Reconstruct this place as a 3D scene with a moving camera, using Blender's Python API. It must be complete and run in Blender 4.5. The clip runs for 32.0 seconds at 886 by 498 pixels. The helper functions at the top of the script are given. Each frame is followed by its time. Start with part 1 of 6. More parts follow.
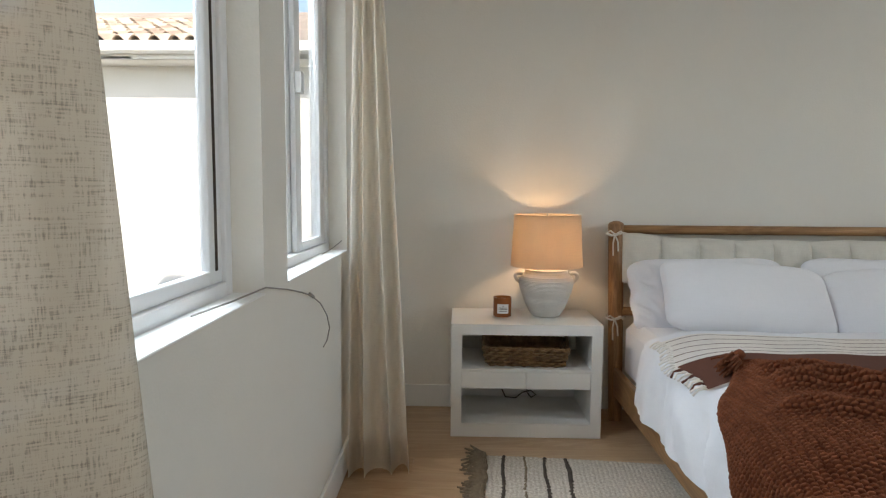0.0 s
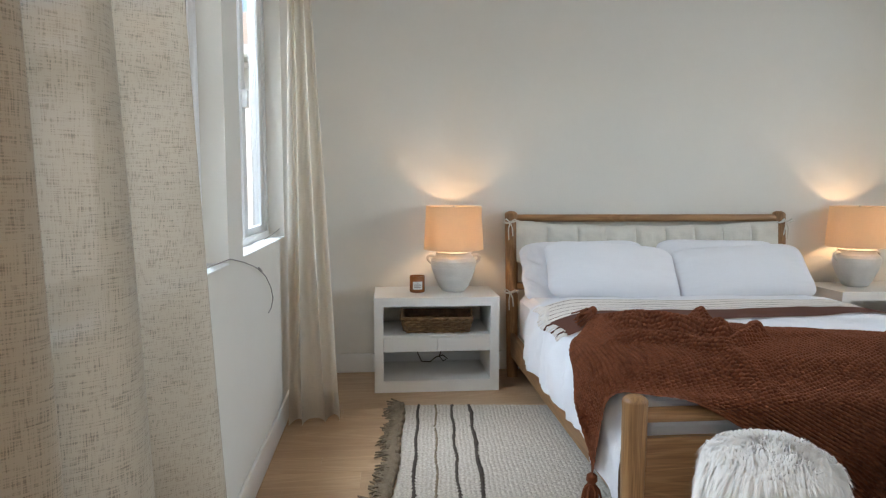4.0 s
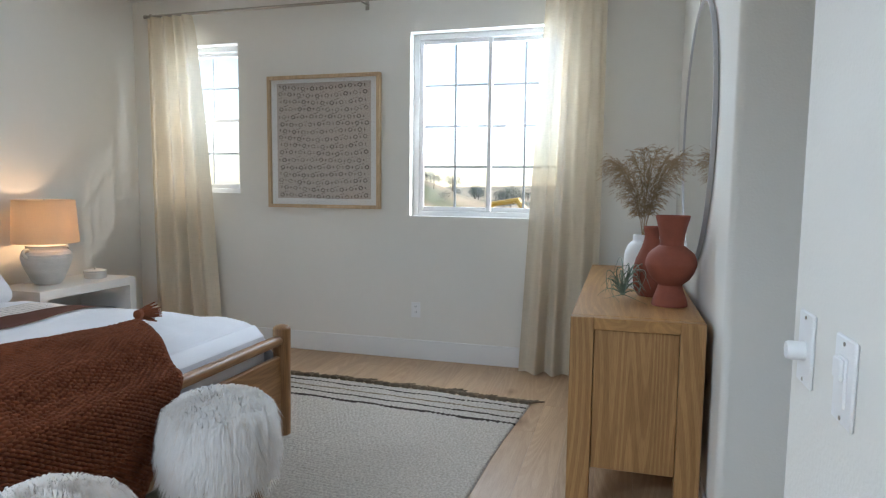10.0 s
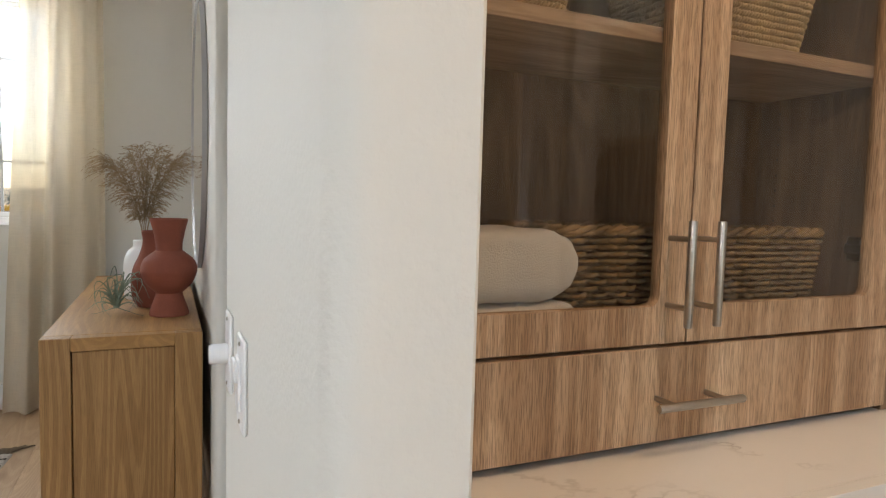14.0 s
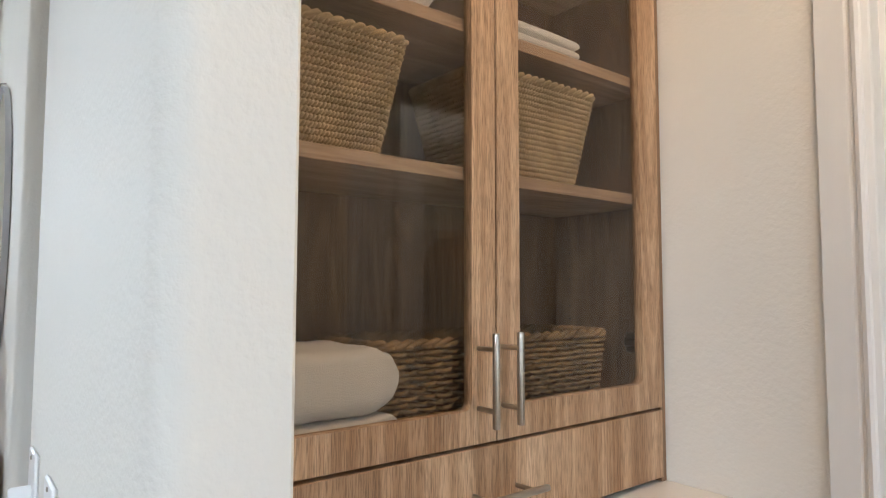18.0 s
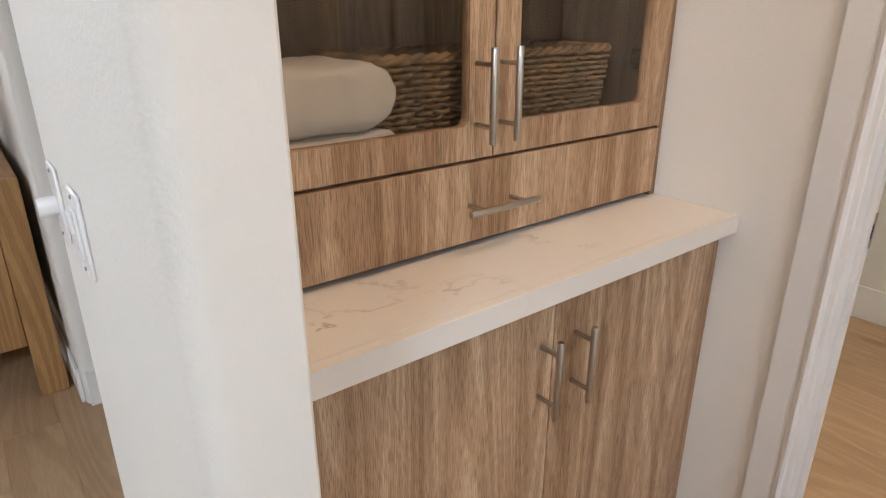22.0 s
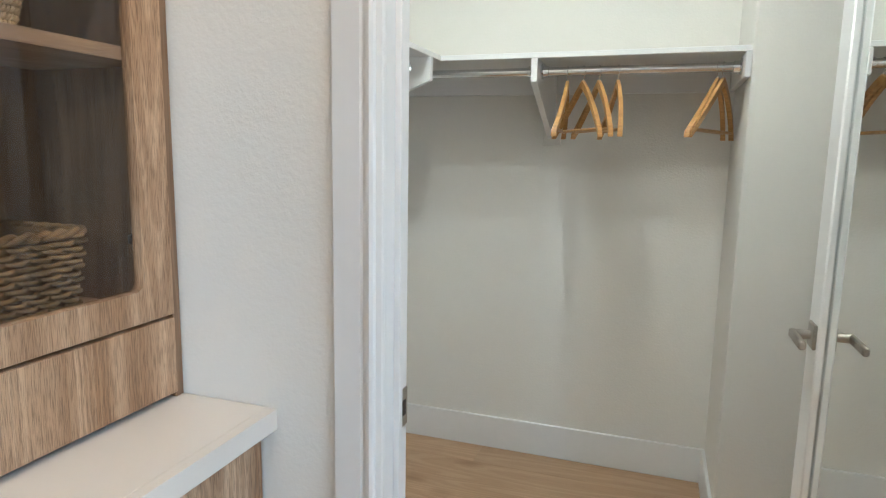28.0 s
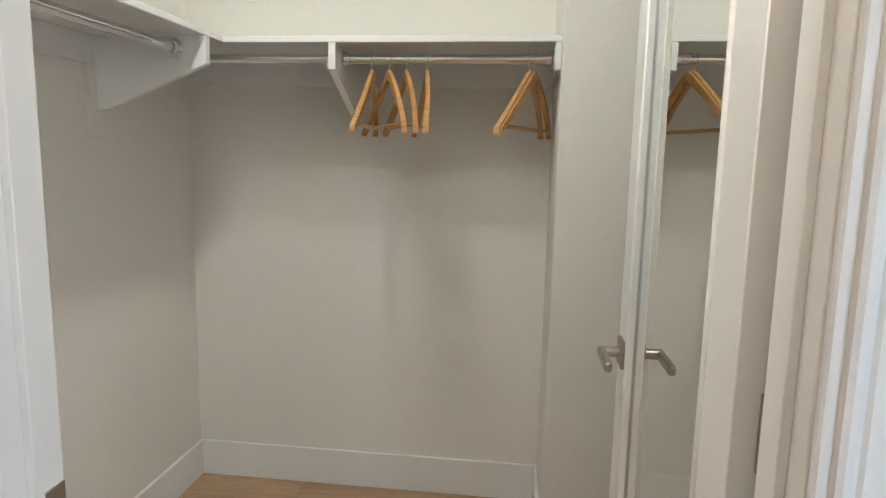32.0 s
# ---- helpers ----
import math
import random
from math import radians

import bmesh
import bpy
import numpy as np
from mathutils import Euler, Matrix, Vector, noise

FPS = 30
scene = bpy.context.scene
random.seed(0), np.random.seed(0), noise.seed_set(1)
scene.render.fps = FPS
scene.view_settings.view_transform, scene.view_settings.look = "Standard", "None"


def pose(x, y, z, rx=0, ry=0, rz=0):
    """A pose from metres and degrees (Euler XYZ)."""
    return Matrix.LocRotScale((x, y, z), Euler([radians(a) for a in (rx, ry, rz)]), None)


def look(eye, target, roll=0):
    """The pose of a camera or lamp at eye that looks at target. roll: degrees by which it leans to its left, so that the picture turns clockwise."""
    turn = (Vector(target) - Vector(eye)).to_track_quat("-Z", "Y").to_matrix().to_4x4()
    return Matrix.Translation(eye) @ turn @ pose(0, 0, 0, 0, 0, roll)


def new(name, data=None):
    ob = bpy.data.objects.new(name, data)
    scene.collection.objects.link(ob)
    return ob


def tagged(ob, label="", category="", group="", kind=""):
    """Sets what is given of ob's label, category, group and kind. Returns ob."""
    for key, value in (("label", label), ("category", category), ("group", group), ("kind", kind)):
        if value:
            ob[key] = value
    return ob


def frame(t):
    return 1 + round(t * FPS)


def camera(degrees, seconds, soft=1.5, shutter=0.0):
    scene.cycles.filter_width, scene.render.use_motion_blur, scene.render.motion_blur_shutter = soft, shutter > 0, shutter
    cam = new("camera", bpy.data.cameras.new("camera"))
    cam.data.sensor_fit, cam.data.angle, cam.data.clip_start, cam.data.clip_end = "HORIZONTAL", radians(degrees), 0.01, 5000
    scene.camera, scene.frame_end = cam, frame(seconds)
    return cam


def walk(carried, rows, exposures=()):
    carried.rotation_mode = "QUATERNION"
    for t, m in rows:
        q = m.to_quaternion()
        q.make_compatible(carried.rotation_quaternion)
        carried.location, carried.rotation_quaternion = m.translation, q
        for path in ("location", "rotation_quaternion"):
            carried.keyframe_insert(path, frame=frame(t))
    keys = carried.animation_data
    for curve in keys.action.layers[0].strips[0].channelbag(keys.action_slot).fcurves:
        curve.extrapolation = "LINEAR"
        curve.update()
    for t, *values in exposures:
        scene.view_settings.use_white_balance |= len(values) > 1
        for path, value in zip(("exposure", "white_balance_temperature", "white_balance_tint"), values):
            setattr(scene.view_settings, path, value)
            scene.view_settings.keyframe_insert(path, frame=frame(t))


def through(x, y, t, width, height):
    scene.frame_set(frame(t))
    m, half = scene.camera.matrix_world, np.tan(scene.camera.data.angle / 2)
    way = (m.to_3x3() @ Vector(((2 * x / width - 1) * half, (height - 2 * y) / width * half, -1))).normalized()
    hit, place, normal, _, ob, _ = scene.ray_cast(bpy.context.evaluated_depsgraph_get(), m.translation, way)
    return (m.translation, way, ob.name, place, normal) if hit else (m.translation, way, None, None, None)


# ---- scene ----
cam = camera(70.7, 32.0, soft=1.2)
PATH = [
    (0, (0.346, -3.764, 1.296), (0.296, -1.773, 1.112), 0.4),
    (0.5, (0.249, -3.811, 1.288), (0.527, -1.839, 1.11), 0.2),
    (1, (0.27, -3.917, 1.299), (0.605, -1.954, 1.115), -0.5),
    (1.5, (0.298, -4.015, 1.298), (0.598, -2.045, 1.123), -0.5),
    (2, (0.336, -4.101, 1.299), (0.593, -2.126, 1.12), -0.4),
    (2.5, (0.38, -4.215, 1.293), (0.588, -2.235, 1.105), -0.2),
    (4.5, (0.387, -4.413, 1.296), (0.569, -2.431, 1.097), 0.2),
    (5, (0.319, -4.369, 1.297), (0.577, -2.396, 1.093), 0.6),
    (5.5, (0.277, -4.317, 1.284), (0.806, -2.399, 1.079), 0.6),
    (6, (0.298, -4.249, 1.258), (1.126, -2.439, 1.065), 0.5),
    (6.5, (0.341, -4.212, 1.255), (1.287, -2.46, 1.064), 0.2),
    (7, (0.38, -4.154, 1.253), (1.471, -2.488, 1.066), 0.4),
    (7.5, (0.417, -4.08, 1.245), (1.717, -2.572, 1.057), 0.6),
    (8, (0.437, -4.031, 1.256), (1.956, -2.743, 1.071), 0.6),
    (8.5, (0.443, -4.003, 1.261), (2.114, -2.92, 1.072), 0.7),
    (9, (0.448, -3.998, 1.266), (2.246, -3.144, 1.072), 0.6),
    (9.5, (0.438, -3.997, 1.263), (2.311, -3.323, 1.074), 0.7),
    (10, (0.432, -3.995, 1.264), (2.346, -3.448, 1.076), 0.6),
    (10.5, (0.432, -3.995, 1.264), (2.356, -3.479, 1.077), 0.5),
    (11, (0.429, -3.999, 1.266), (2.357, -3.501, 1.081), 0.4),
    (11.5, (0.429, -4.01, 1.271), (2.366, -3.551, 1.084), 0.4),
    (12, (0.431, -4.052, 1.276), (2.387, -3.686, 1.082), 0.4),
    (12.5, (0.456, -4.103, 1.275), (2.433, -3.865, 1.087), 0.4),
    (13, (0.472, -4.172, 1.277), (2.464, -4.161, 1.097), 0.6),
    (13.5, (0.471, -4.186, 1.275), (2.437, -4.516, 1.11), 1.5),
    (14, (0.536, -4.197, 1.25), (2.361, -5.002, 1.11), 1.6),
    (14.5, (0.551, -4.182, 1.242), (2.164, -5.358, 1.115), 1.1),
    (15, (0.541, -4.154, 1.251), (1.984, -5.534, 1.135), 0.4),
    (15.5, (0.535, -4.144, 1.267), (1.922, -5.579, 1.146), 0.3),
    (17.5, (0.437, -4.174, 1.327), (1.981, -5.435, 1.167), -0.1),
    (18, (0.458, -4.176, 1.307), (2.023, -5.414, 1.436), 0.1),
    (18.5, (0.418, -4.183, 1.32), (1.978, -5.335, 1.811), -1.0),
    (19, (0.432, -4.18, 1.317), (1.961, -5.339, 1.882), -0.7),
    (19.5, (0.407, -4.183, 1.319), (1.965, -5.318, 1.852), -1.0),
    (20, (0.428, -4.175, 1.308), (2.033, -5.368, 1.338), -0.3),
    (20.5, (0.458, -4.17, 1.297), (2.006, -5.369, 0.886), -0.1),
    (21, (0.456, -4.172, 1.295), (1.984, -5.356, 0.78), -0.0),
    (21.5, (0.448, -4.176, 1.295), (1.97, -5.368, 0.782), -0.1),
    (22, (0.447, -4.182, 1.293), (1.919, -5.329, 0.574), -0.1),
    (22.5, (0.455, -4.187, 1.294), (1.765, -5.207, 0.179), 0.3),
    (23, (0.459, -4.188, 1.295), (1.707, -5.178, 0.087), 0.4),
    (23.5, (0.458, -4.179, 1.301), (1.711, -5.174, 0.101), 0.2),
    (24, (0.443, -4.18, 1.29), (1.838, -5.285, 0.377), 0.1),
    (24.5, (0.432, -4.192, 1.299), (1.942, -5.413, 0.821), 0.1),
    (26.5, (0.574, -4.244, 1.32), (1.497, -5.995, 1.03), 1.0),
    (27, (0.527, -4.309, 1.347), (1.217, -6.163, 1.059), 0.4),
    (27.5, (0.466, -4.382, 1.358), (1.109, -6.251, 1.058), 0.6),
    (28, (0.418, -4.503, 1.35), (1.06, -6.372, 1.048), 1.0),
    (28.5, (0.408, -4.647, 1.361), (1.053, -6.515, 1.056), 0.8),
    (29, (0.397, -4.762, 1.362), (1.053, -6.626, 1.055), 0.8),
    (29.5, (0.335, -4.823, 1.372), (0.999, -6.685, 1.07), 0.8),
    (30, (0.231, -4.874, 1.391), (1.027, -6.684, 1.091), 0.8),
    (30.5, (0.176, -4.88, 1.389), (1.092, -6.632, 1.088), 1.1),
    (31, (0.181, -4.872, 1.379), (1.116, -6.614, 1.078), 1.4),
    (31.5, (0.229, -4.859, 1.359), (0.967, -6.694, 1.061), 1.5),
    (32, (0.275, -4.827, 1.344), (0.513, -6.792, 1.056), 1.2),
]
walk(cam, [(t, look(eye, target, roll)) for t, eye, target, roll in PATH], [(0, 1.25, 6800, 10), (1, 1.65, 6350, 10), (2, 1.6, 6400, 10), (7, 1.6, 6400, 10), (10, 1.42, 6120, 10), (12.5, 1.4, 6150, 10), (13, 1.3, 6500, 10), (14.5, 1.5, 7300, 16), (15.5, 1.5, 7400, 16), (18, 1.7, 6400, 12), (19, 1.75, 5900, 10), (20, 1.75, 5750, 10), (21, 1.72, 6800, 17), (22, 1.65, 6850, 17), (24, 1.65, 6700, 17), (27, 1.95, 5700, 6), (28, 1.85, 5580, 5), (30, 1.72, 5900, 9), (32, 1.66, 6050, 9)])

# ---- world, sun and large lights ----
SUN_DIR = Vector((-1.0, 1.25, -1.05)).normalized()
world = bpy.data.worlds.new("sky")
scene.world = world
world.use_nodes = True
wn = world.node_tree
sky = wn.nodes.new("ShaderNodeTexSky")
sky.sky_type, sky.sun_disc = "NISHITA", False
sky.sun_elevation, sky.sun_rotation = math.asin(-SUN_DIR.z), math.atan2(-SUN_DIR.x, -SUN_DIR.y)
wn.links.new(sky.outputs[0], wn.nodes["Background"].inputs[0])
wn.nodes["Background"].inputs[1].default_value = 0.15


def lamp(name, kind, m, energy, color, size=0.0, size_y=0.0, shape="", angle=0.0, radius=0.0):
    data = bpy.data.lights.new(name, kind)
    data.energy, data.color = energy, color
    if shape:
        data.shape, data.size = shape, size
    if size_y:
        data.size_y = size_y
    if angle:
        data.angle = angle
    if radius:
        data.shadow_soft_size = radius
    ob = new(name, data)
    ob.matrix_world = m
    return ob


sun = lamp("sun", "SUN", look((0, 0, 0), SUN_DIR), 3.6, (1.0, 0.95, 0.88), angle=radians(0.5))
lamp("table_lamp_bulb", "POINT", pose(0.835, -0.30, 1.02), 0.75, (1.0, 0.66, 0.40), radius=0.035)
lamp("table_lamp_bulb", "POINT", pose(3.70, -0.30, 1.02), 0.75, (1.0, 0.66, 0.40), radius=0.035)
for y in (-5.99, -5.56):
    lamp("closet_ceiling_bulb", "AREA", look((0.75, y, 2.69), (0.75, y, 0)), 2.95, (1.0, 0.96, 0.84), shape="DISK", size=0.10)
lamp("hall_ceiling_bulb", "AREA", look((0.55, -4.92, 2.735), (0.55, -4.92, 0)), 3.9, (1.0, 0.75, 0.52), shape="DISK", size=0.15)

# added lamps that stand in for sky light: in the upper east panes and the open doorway across from the cabinet; the
# west pair hang outside, high and off the windows, aimed south-east
SKY = (0.75, 0.88, 1.0)
for x, y0, y1, z0, z1, way, watts in ((4.965, -3.60, -2.50, 1.56, 2.38, (-1, 0, 0), 21), (4.965, -1.05, -0.43, 1.66, 2.38, (-1, 0, 0), 5.5), (-0.95, -2.50, -1.30, 2.25, 2.95, (1, -1.05, -0.45), 56), (-0.95, -1.20, -0.10, 2.45, 3.10, (1, -1.15, -0.5), 66), (-0.335, -5.13, -4.44, 0.03, 2.03, (1, 0, 0), 0.95)):
    mid = Vector((x, (y0 + y1) / 2, (z0 + z1) / 2))
    lamp("window_skylight", "AREA", look(mid, mid + Vector(way)), watts, SKY, shape="RECTANGLE", size=y1 - y0, size_y=z1 - z0)

# ---- materials ----


def nodes_of(name):
    m = bpy.data.materials.new(name)
    m.use_nodes = True
    return m, m.node_tree, m.node_tree.nodes["Principled BSDF"]


def noise_node(t, scale, detail, stretch, rough=0.55, src="Object"):
    co, mp, nz = (t.nodes.new(k) for k in ("ShaderNodeTexCoord", "ShaderNodeMapping", "ShaderNodeTexNoise"))
    mp.inputs["Scale"].default_value = stretch
    nz.inputs["Scale"].default_value, nz.inputs["Detail"].default_value, nz.inputs["Roughness"].default_value = scale, detail, rough
    t.links.new(co.outputs[src], mp.inputs["Vector"])
    t.links.new(mp.outputs[0], nz.inputs["Vector"])
    return nz


def ramp_node(t, fac, stops):
    r = t.nodes.new("ShaderNodeValToRGB")
    while len(r.color_ramp.elements) < len(stops):
        r.color_ramp.elements.new(0.5)
    for e, (p, c) in zip(r.color_ramp.elements, stops):
        e.position, e.color = p, (*c, 1)
    t.links.new(fac, r.inputs[0])
    return r


def mixed(t, a, b, fac, mode="MULTIPLY"):
    x = t.nodes.new("ShaderNodeMix")
    x.data_type, x.blend_type = "RGBA", mode
    for sock, v in ((x.inputs[0], fac), (x.inputs[6], a), (x.inputs[7], b)):
        if isinstance(v, (int, float)):
            sock.default_value = v
        elif isinstance(v, tuple):
            sock.default_value = (*v, 1)
        else:
            t.links.new(v, sock)
    return x.outputs[2]


def bump_node(t, b, height, strength, dist):
    n = t.nodes.new("ShaderNodeBump")
    n.inputs["Strength"].default_value, n.inputs["Distance"].default_value = strength, dist
    t.links.new(height, n.inputs["Height"])
    t.links.new(n.outputs[0], b.inputs["Normal"])
    return n


def plain(name, color, rough=0.5, metal=0.0, var=0.06, scale=6.0, bump=0.0, bscale=120.0, bdist=0.002, stretch=(1, 1, 1), sheen=0.0, src="Object", spec=0.5):
    """A surface with a slow and a fine change of tone and a fine relief."""
    m, t, b = nodes_of(name)
    slow, fine = noise_node(t, scale, 3, stretch, src=src), noise_node(t, scale * 14, 4, stretch, src=src)
    c = ramp_node(t, slow.outputs[0], [(0.3, tuple(v * (1 - var) for v in color)), (0.7, tuple(min(1, v * (1 + var)) for v in color))]).outputs[0]
    g = ramp_node(t, fine.outputs[0], [(0.3, (1 - var * 0.7,) * 3), (0.7, (1, 1, 1))]).outputs[0]
    t.links.new(mixed(t, c, g, 1.0), b.inputs["Base Color"])
    b.inputs["Roughness"].default_value, b.inputs["Metallic"].default_value = rough, metal
    b.inputs["Specular IOR Level"].default_value = spec
    if sheen:
        b.inputs["Sheen Weight"].default_value = sheen
    if bump:
        bump_node(t, b, noise_node(t, bscale, 3, stretch, src=src).outputs[0], bump, bdist)
    return m


def wood(name, light, dark, axis, scale=3.0, rough=0.45, contrast=1.0, bump=0.15, random=0.0, rings=0.5, ring_count=16.0, knots=0.0, ring_long=0.16, pore_dark=0.72, pore_mix=0.8, grain_long=0.09, wander=0.8, pore_long=0.03, ring_scale=1.7, ring_detail=1.5, ring_shade=None, pore_scale=60, ring_sharp=0.75, fig_detail=5):
    """Wood with its grain along an axis: long soft figure, fine pores."""
    m, t, b = nodes_of(name)
    long = tuple(grain_long if a == axis else 1.0 for a in "xyz")
    pore = tuple(pore_long if a == axis else 1.0 for a in "xyz")
    co, mp, wv = (t.nodes.new(k) for k in ("ShaderNodeTexCoord", "ShaderNodeMapping", "ShaderNodeTexNoise"))
    mp.inputs["Scale"].default_value = long
    wv.inputs["Scale"].default_value, wv.inputs["Detail"].default_value, wv.inputs["Distortion"].default_value = scale * 5, fig_detail, wander
    info = t.nodes.new("ShaderNodeObjectInfo")
    add = t.nodes.new("ShaderNodeVectorMath")
    add.operation = "MULTIPLY_ADD"
    add.inputs[1].default_value = (random and 1.0,) * 3
    far = t.nodes.new("ShaderNodeVectorMath")
    far.operation = "SCALE"
    far.inputs[0].default_value = (37.0, 53.0, 29.0)
    t.links.new(info.outputs["Random"], far.inputs["Scale"])
    t.links.new(far.outputs[0], add.inputs[0])
    t.links.new(co.outputs["Object"], add.inputs[2])
    t.links.new(add.outputs[0], mp.inputs["Vector"])
    t.links.new(mp.outputs[0], wv.inputs["Vector"])
    mid = tuple((a + c) / 2 for a, c in zip(light, dark))
    fig = ramp_node(t, wv.outputs[0], [(0.5 - 0.22 / contrast, dark), (0.5, mid), (0.5 + 0.2 / contrast, light)])
    mp2, fine = t.nodes.new("ShaderNodeMapping"), t.nodes.new("ShaderNodeTexNoise")
    mp2.inputs["Scale"].default_value = pore
    fine.inputs["Scale"].default_value, fine.inputs["Detail"].default_value = scale * pore_scale, 3
    t.links.new(add.outputs[0], mp2.inputs["Vector"])
    t.links.new(mp2.outputs[0], fine.inputs["Vector"])
    pores = ramp_node(t, fine.outputs[0], [(0.38, (pore_dark, pore_dark * 0.95, pore_dark * 0.88)), (0.54, (1, 1, 1))])
    col = mixed(t, fig.outputs[0], pores.outputs[0], pore_mix)
    # growth rings: level lines of a long slow noise give cathedral figure
    mp3, slow = t.nodes.new("ShaderNodeMapping"), t.nodes.new("ShaderNodeTexNoise")
    mp3.inputs["Scale"].default_value = tuple(ring_long if a == axis else 1.0 for a in "xyz")
    slow.inputs["Scale"].default_value, slow.inputs["Detail"].default_value, slow.inputs["Distortion"].default_value = scale * ring_scale, ring_detail, 0.4
    t.links.new(add.outputs[0], mp3.inputs["Vector"])
    t.links.new(mp3.outputs[0], slow.inputs["Vector"])
    tw, sn = t.nodes.new("ShaderNodeMath"), t.nodes.new("ShaderNodeMath")
    tw.operation, sn.operation = "MULTIPLY", "SINE"
    tw.inputs[1].default_value = ring_count * 6.283
    t.links.new(slow.outputs[0], tw.inputs[0])
    t.links.new(tw.outputs[0], sn.inputs[0])
    shade_ = ring_shade or tuple(d / max(l, 0.01) for l, d in zip(light, dark))
    lines = ramp_node(t, sn.outputs[0], [(0.0, shade_), (ring_sharp, (1, 1, 1))])
    col = mixed(t, col, lines.outputs[0], rings)
    if knots:
        mp4, vo = t.nodes.new("ShaderNodeMapping"), t.nodes.new("ShaderNodeTexVoronoi")
        mp4.inputs["Scale"].default_value = tuple(0.55 if a == axis else 1.0 for a in "xyz")
        vo.inputs["Scale"].default_value = knots
        t.links.new(add.outputs[0], mp4.inputs["Vector"])
        t.links.new(mp4.outputs[0], vo.inputs["Vector"])
        kn = ramp_node(t, vo.outputs["Distance"], [(0.025, (0.30, 0.24, 0.20)), (0.06, (0.70, 0.64, 0.58)), (0.13, (1, 1, 1))])
        col = mixed(t, col, kn.outputs[0], 0.85)
    if random:
        tone = ramp_node(t, info.outputs["Random"], [(0.0, (1 - random,) * 3), (1.0, (1.0, 1.0, 1.0))])
        col = mixed(t, col, tone.outputs[0], 1.0)
    t.links.new(col, b.inputs["Base Color"])
    b.inputs["Roughness"].default_value = rough
    if bump:
        bump_node(t, b, fine.outputs[0], bump, 0.0015)
    return m


def glass(name, tint=(1, 1, 1), rough=0.0):
    """Thin clear glass: light passes straight through, gloss by Fresnel."""
    m = bpy.data.materials.new(name)
    m.use_nodes = True
    t = m.node_tree
    t.nodes.remove(t.nodes["Principled BSDF"])
    mix, tr, gl, lw = (t.nodes.new(k) for k in ("ShaderNodeMixShader", "ShaderNodeBsdfTransparent", "ShaderNodeBsdfGlossy", "ShaderNodeLayerWeight"))
    tr.inputs[0].default_value, gl.inputs["Roughness"].default_value = (*tint, 1), rough
    lw.inputs[0].default_value = 0.5
    pw, ad = t.nodes.new("ShaderNodeMath"), t.nodes.new("ShaderNodeMath")
    pw.operation, ad.operation = "POWER", "MULTIPLY_ADD"
    pw.inputs[1].default_value, ad.inputs[1].default_value, ad.inputs[2].default_value = 5.0, 0.9, 0.04
    for a, z in ((lw.outputs["Facing"], pw.inputs[0]), (pw.outputs[0], ad.inputs[0]), (ad.outputs[0], mix.inputs[0]), (tr.outputs[0], mix.inputs[1]), (gl.outputs[0], mix.inputs[2]), (mix.outputs[0], t.nodes["Material Output"].inputs[0])):
        t.links.new(a, z)
    return m


def cloth(name, color, through=0.0, weave=900.0, rough=0.9, var=0.08, bump=0.25, slub=0.0, src="Object", sheen=0.15):
    """Woven cloth; through lets light pass; slub gives uneven threads as in linen."""
    m, t, b = nodes_of(name)
    across = noise_node(t, weave * 0.22, 3, (1, 1, 0.06), src=src)
    up = noise_node(t, weave * 0.22, 3, (0.06, 0.06, 1), src=src)
    threads = t.nodes.new("ShaderNodeMath")
    threads.operation = "ADD"
    half = t.nodes.new("ShaderNodeMath")
    half.operation = "MULTIPLY"
    half.inputs[1].default_value = 0.5
    t.links.new(across.outputs[0], threads.inputs[0])
    t.links.new(up.outputs[0], threads.inputs[1])
    t.links.new(threads.outputs[0], half.inputs[0])
    threads = half
    c = ramp_node(t, threads.outputs[0], [(0.36, tuple(v * (1 - var - slub) for v in color)), (0.49 if slub else 0.54, color)]).outputs[0]
    slow = noise_node(t, 3, 3, (1, 1, 1), src=src)
    g = ramp_node(t, slow.outputs[0], [(0.3, (1 - var * 0.5,) * 3), (0.7, (1, 1, 1))]).outputs[0]
    col = mixed(t, c, g, 1.0)
    t.links.new(col, b.inputs["Base Color"])
    b.inputs["Roughness"].default_value, b.inputs["Sheen Weight"].default_value = rough, sheen
    b.inputs["Specular IOR Level"].default_value = 0.2
    if bump:
        bump_node(t, b, threads.outputs[0], bump, 0.001)
    if through:
        mix, tl = t.nodes.new("ShaderNodeMixShader"), t.nodes.new("ShaderNodeBsdfTranslucent")
        mix.inputs[0].default_value = through
        t.links.new(col, tl.inputs[0])
        t.links.new(b.outputs[0], mix.inputs[1])
        t.links.new(tl.outputs[0], mix.inputs[2])
        t.links.new(mix.outputs[0], t.nodes["Material Output"].inputs[0])
    return m


def sheer(name, color, hole=0.25, through=0.5, **weave):
    """A thin curtain: part of the light goes straight through between the threads."""
    m = cloth(name, color, through, **weave)
    t = m.node_tree
    out = t.nodes["Material Output"]
    last = out.inputs[0].links[0].from_socket
    mix, tr = t.nodes.new("ShaderNodeMixShader"), t.nodes.new("ShaderNodeBsdfTransparent")
    mix.inputs[0].default_value = hole
    t.links.new(last, mix.inputs[1])
    t.links.new(tr.outputs[0], mix.inputs[2])
    t.links.new(mix.outputs[0], out.inputs[0])
    return m


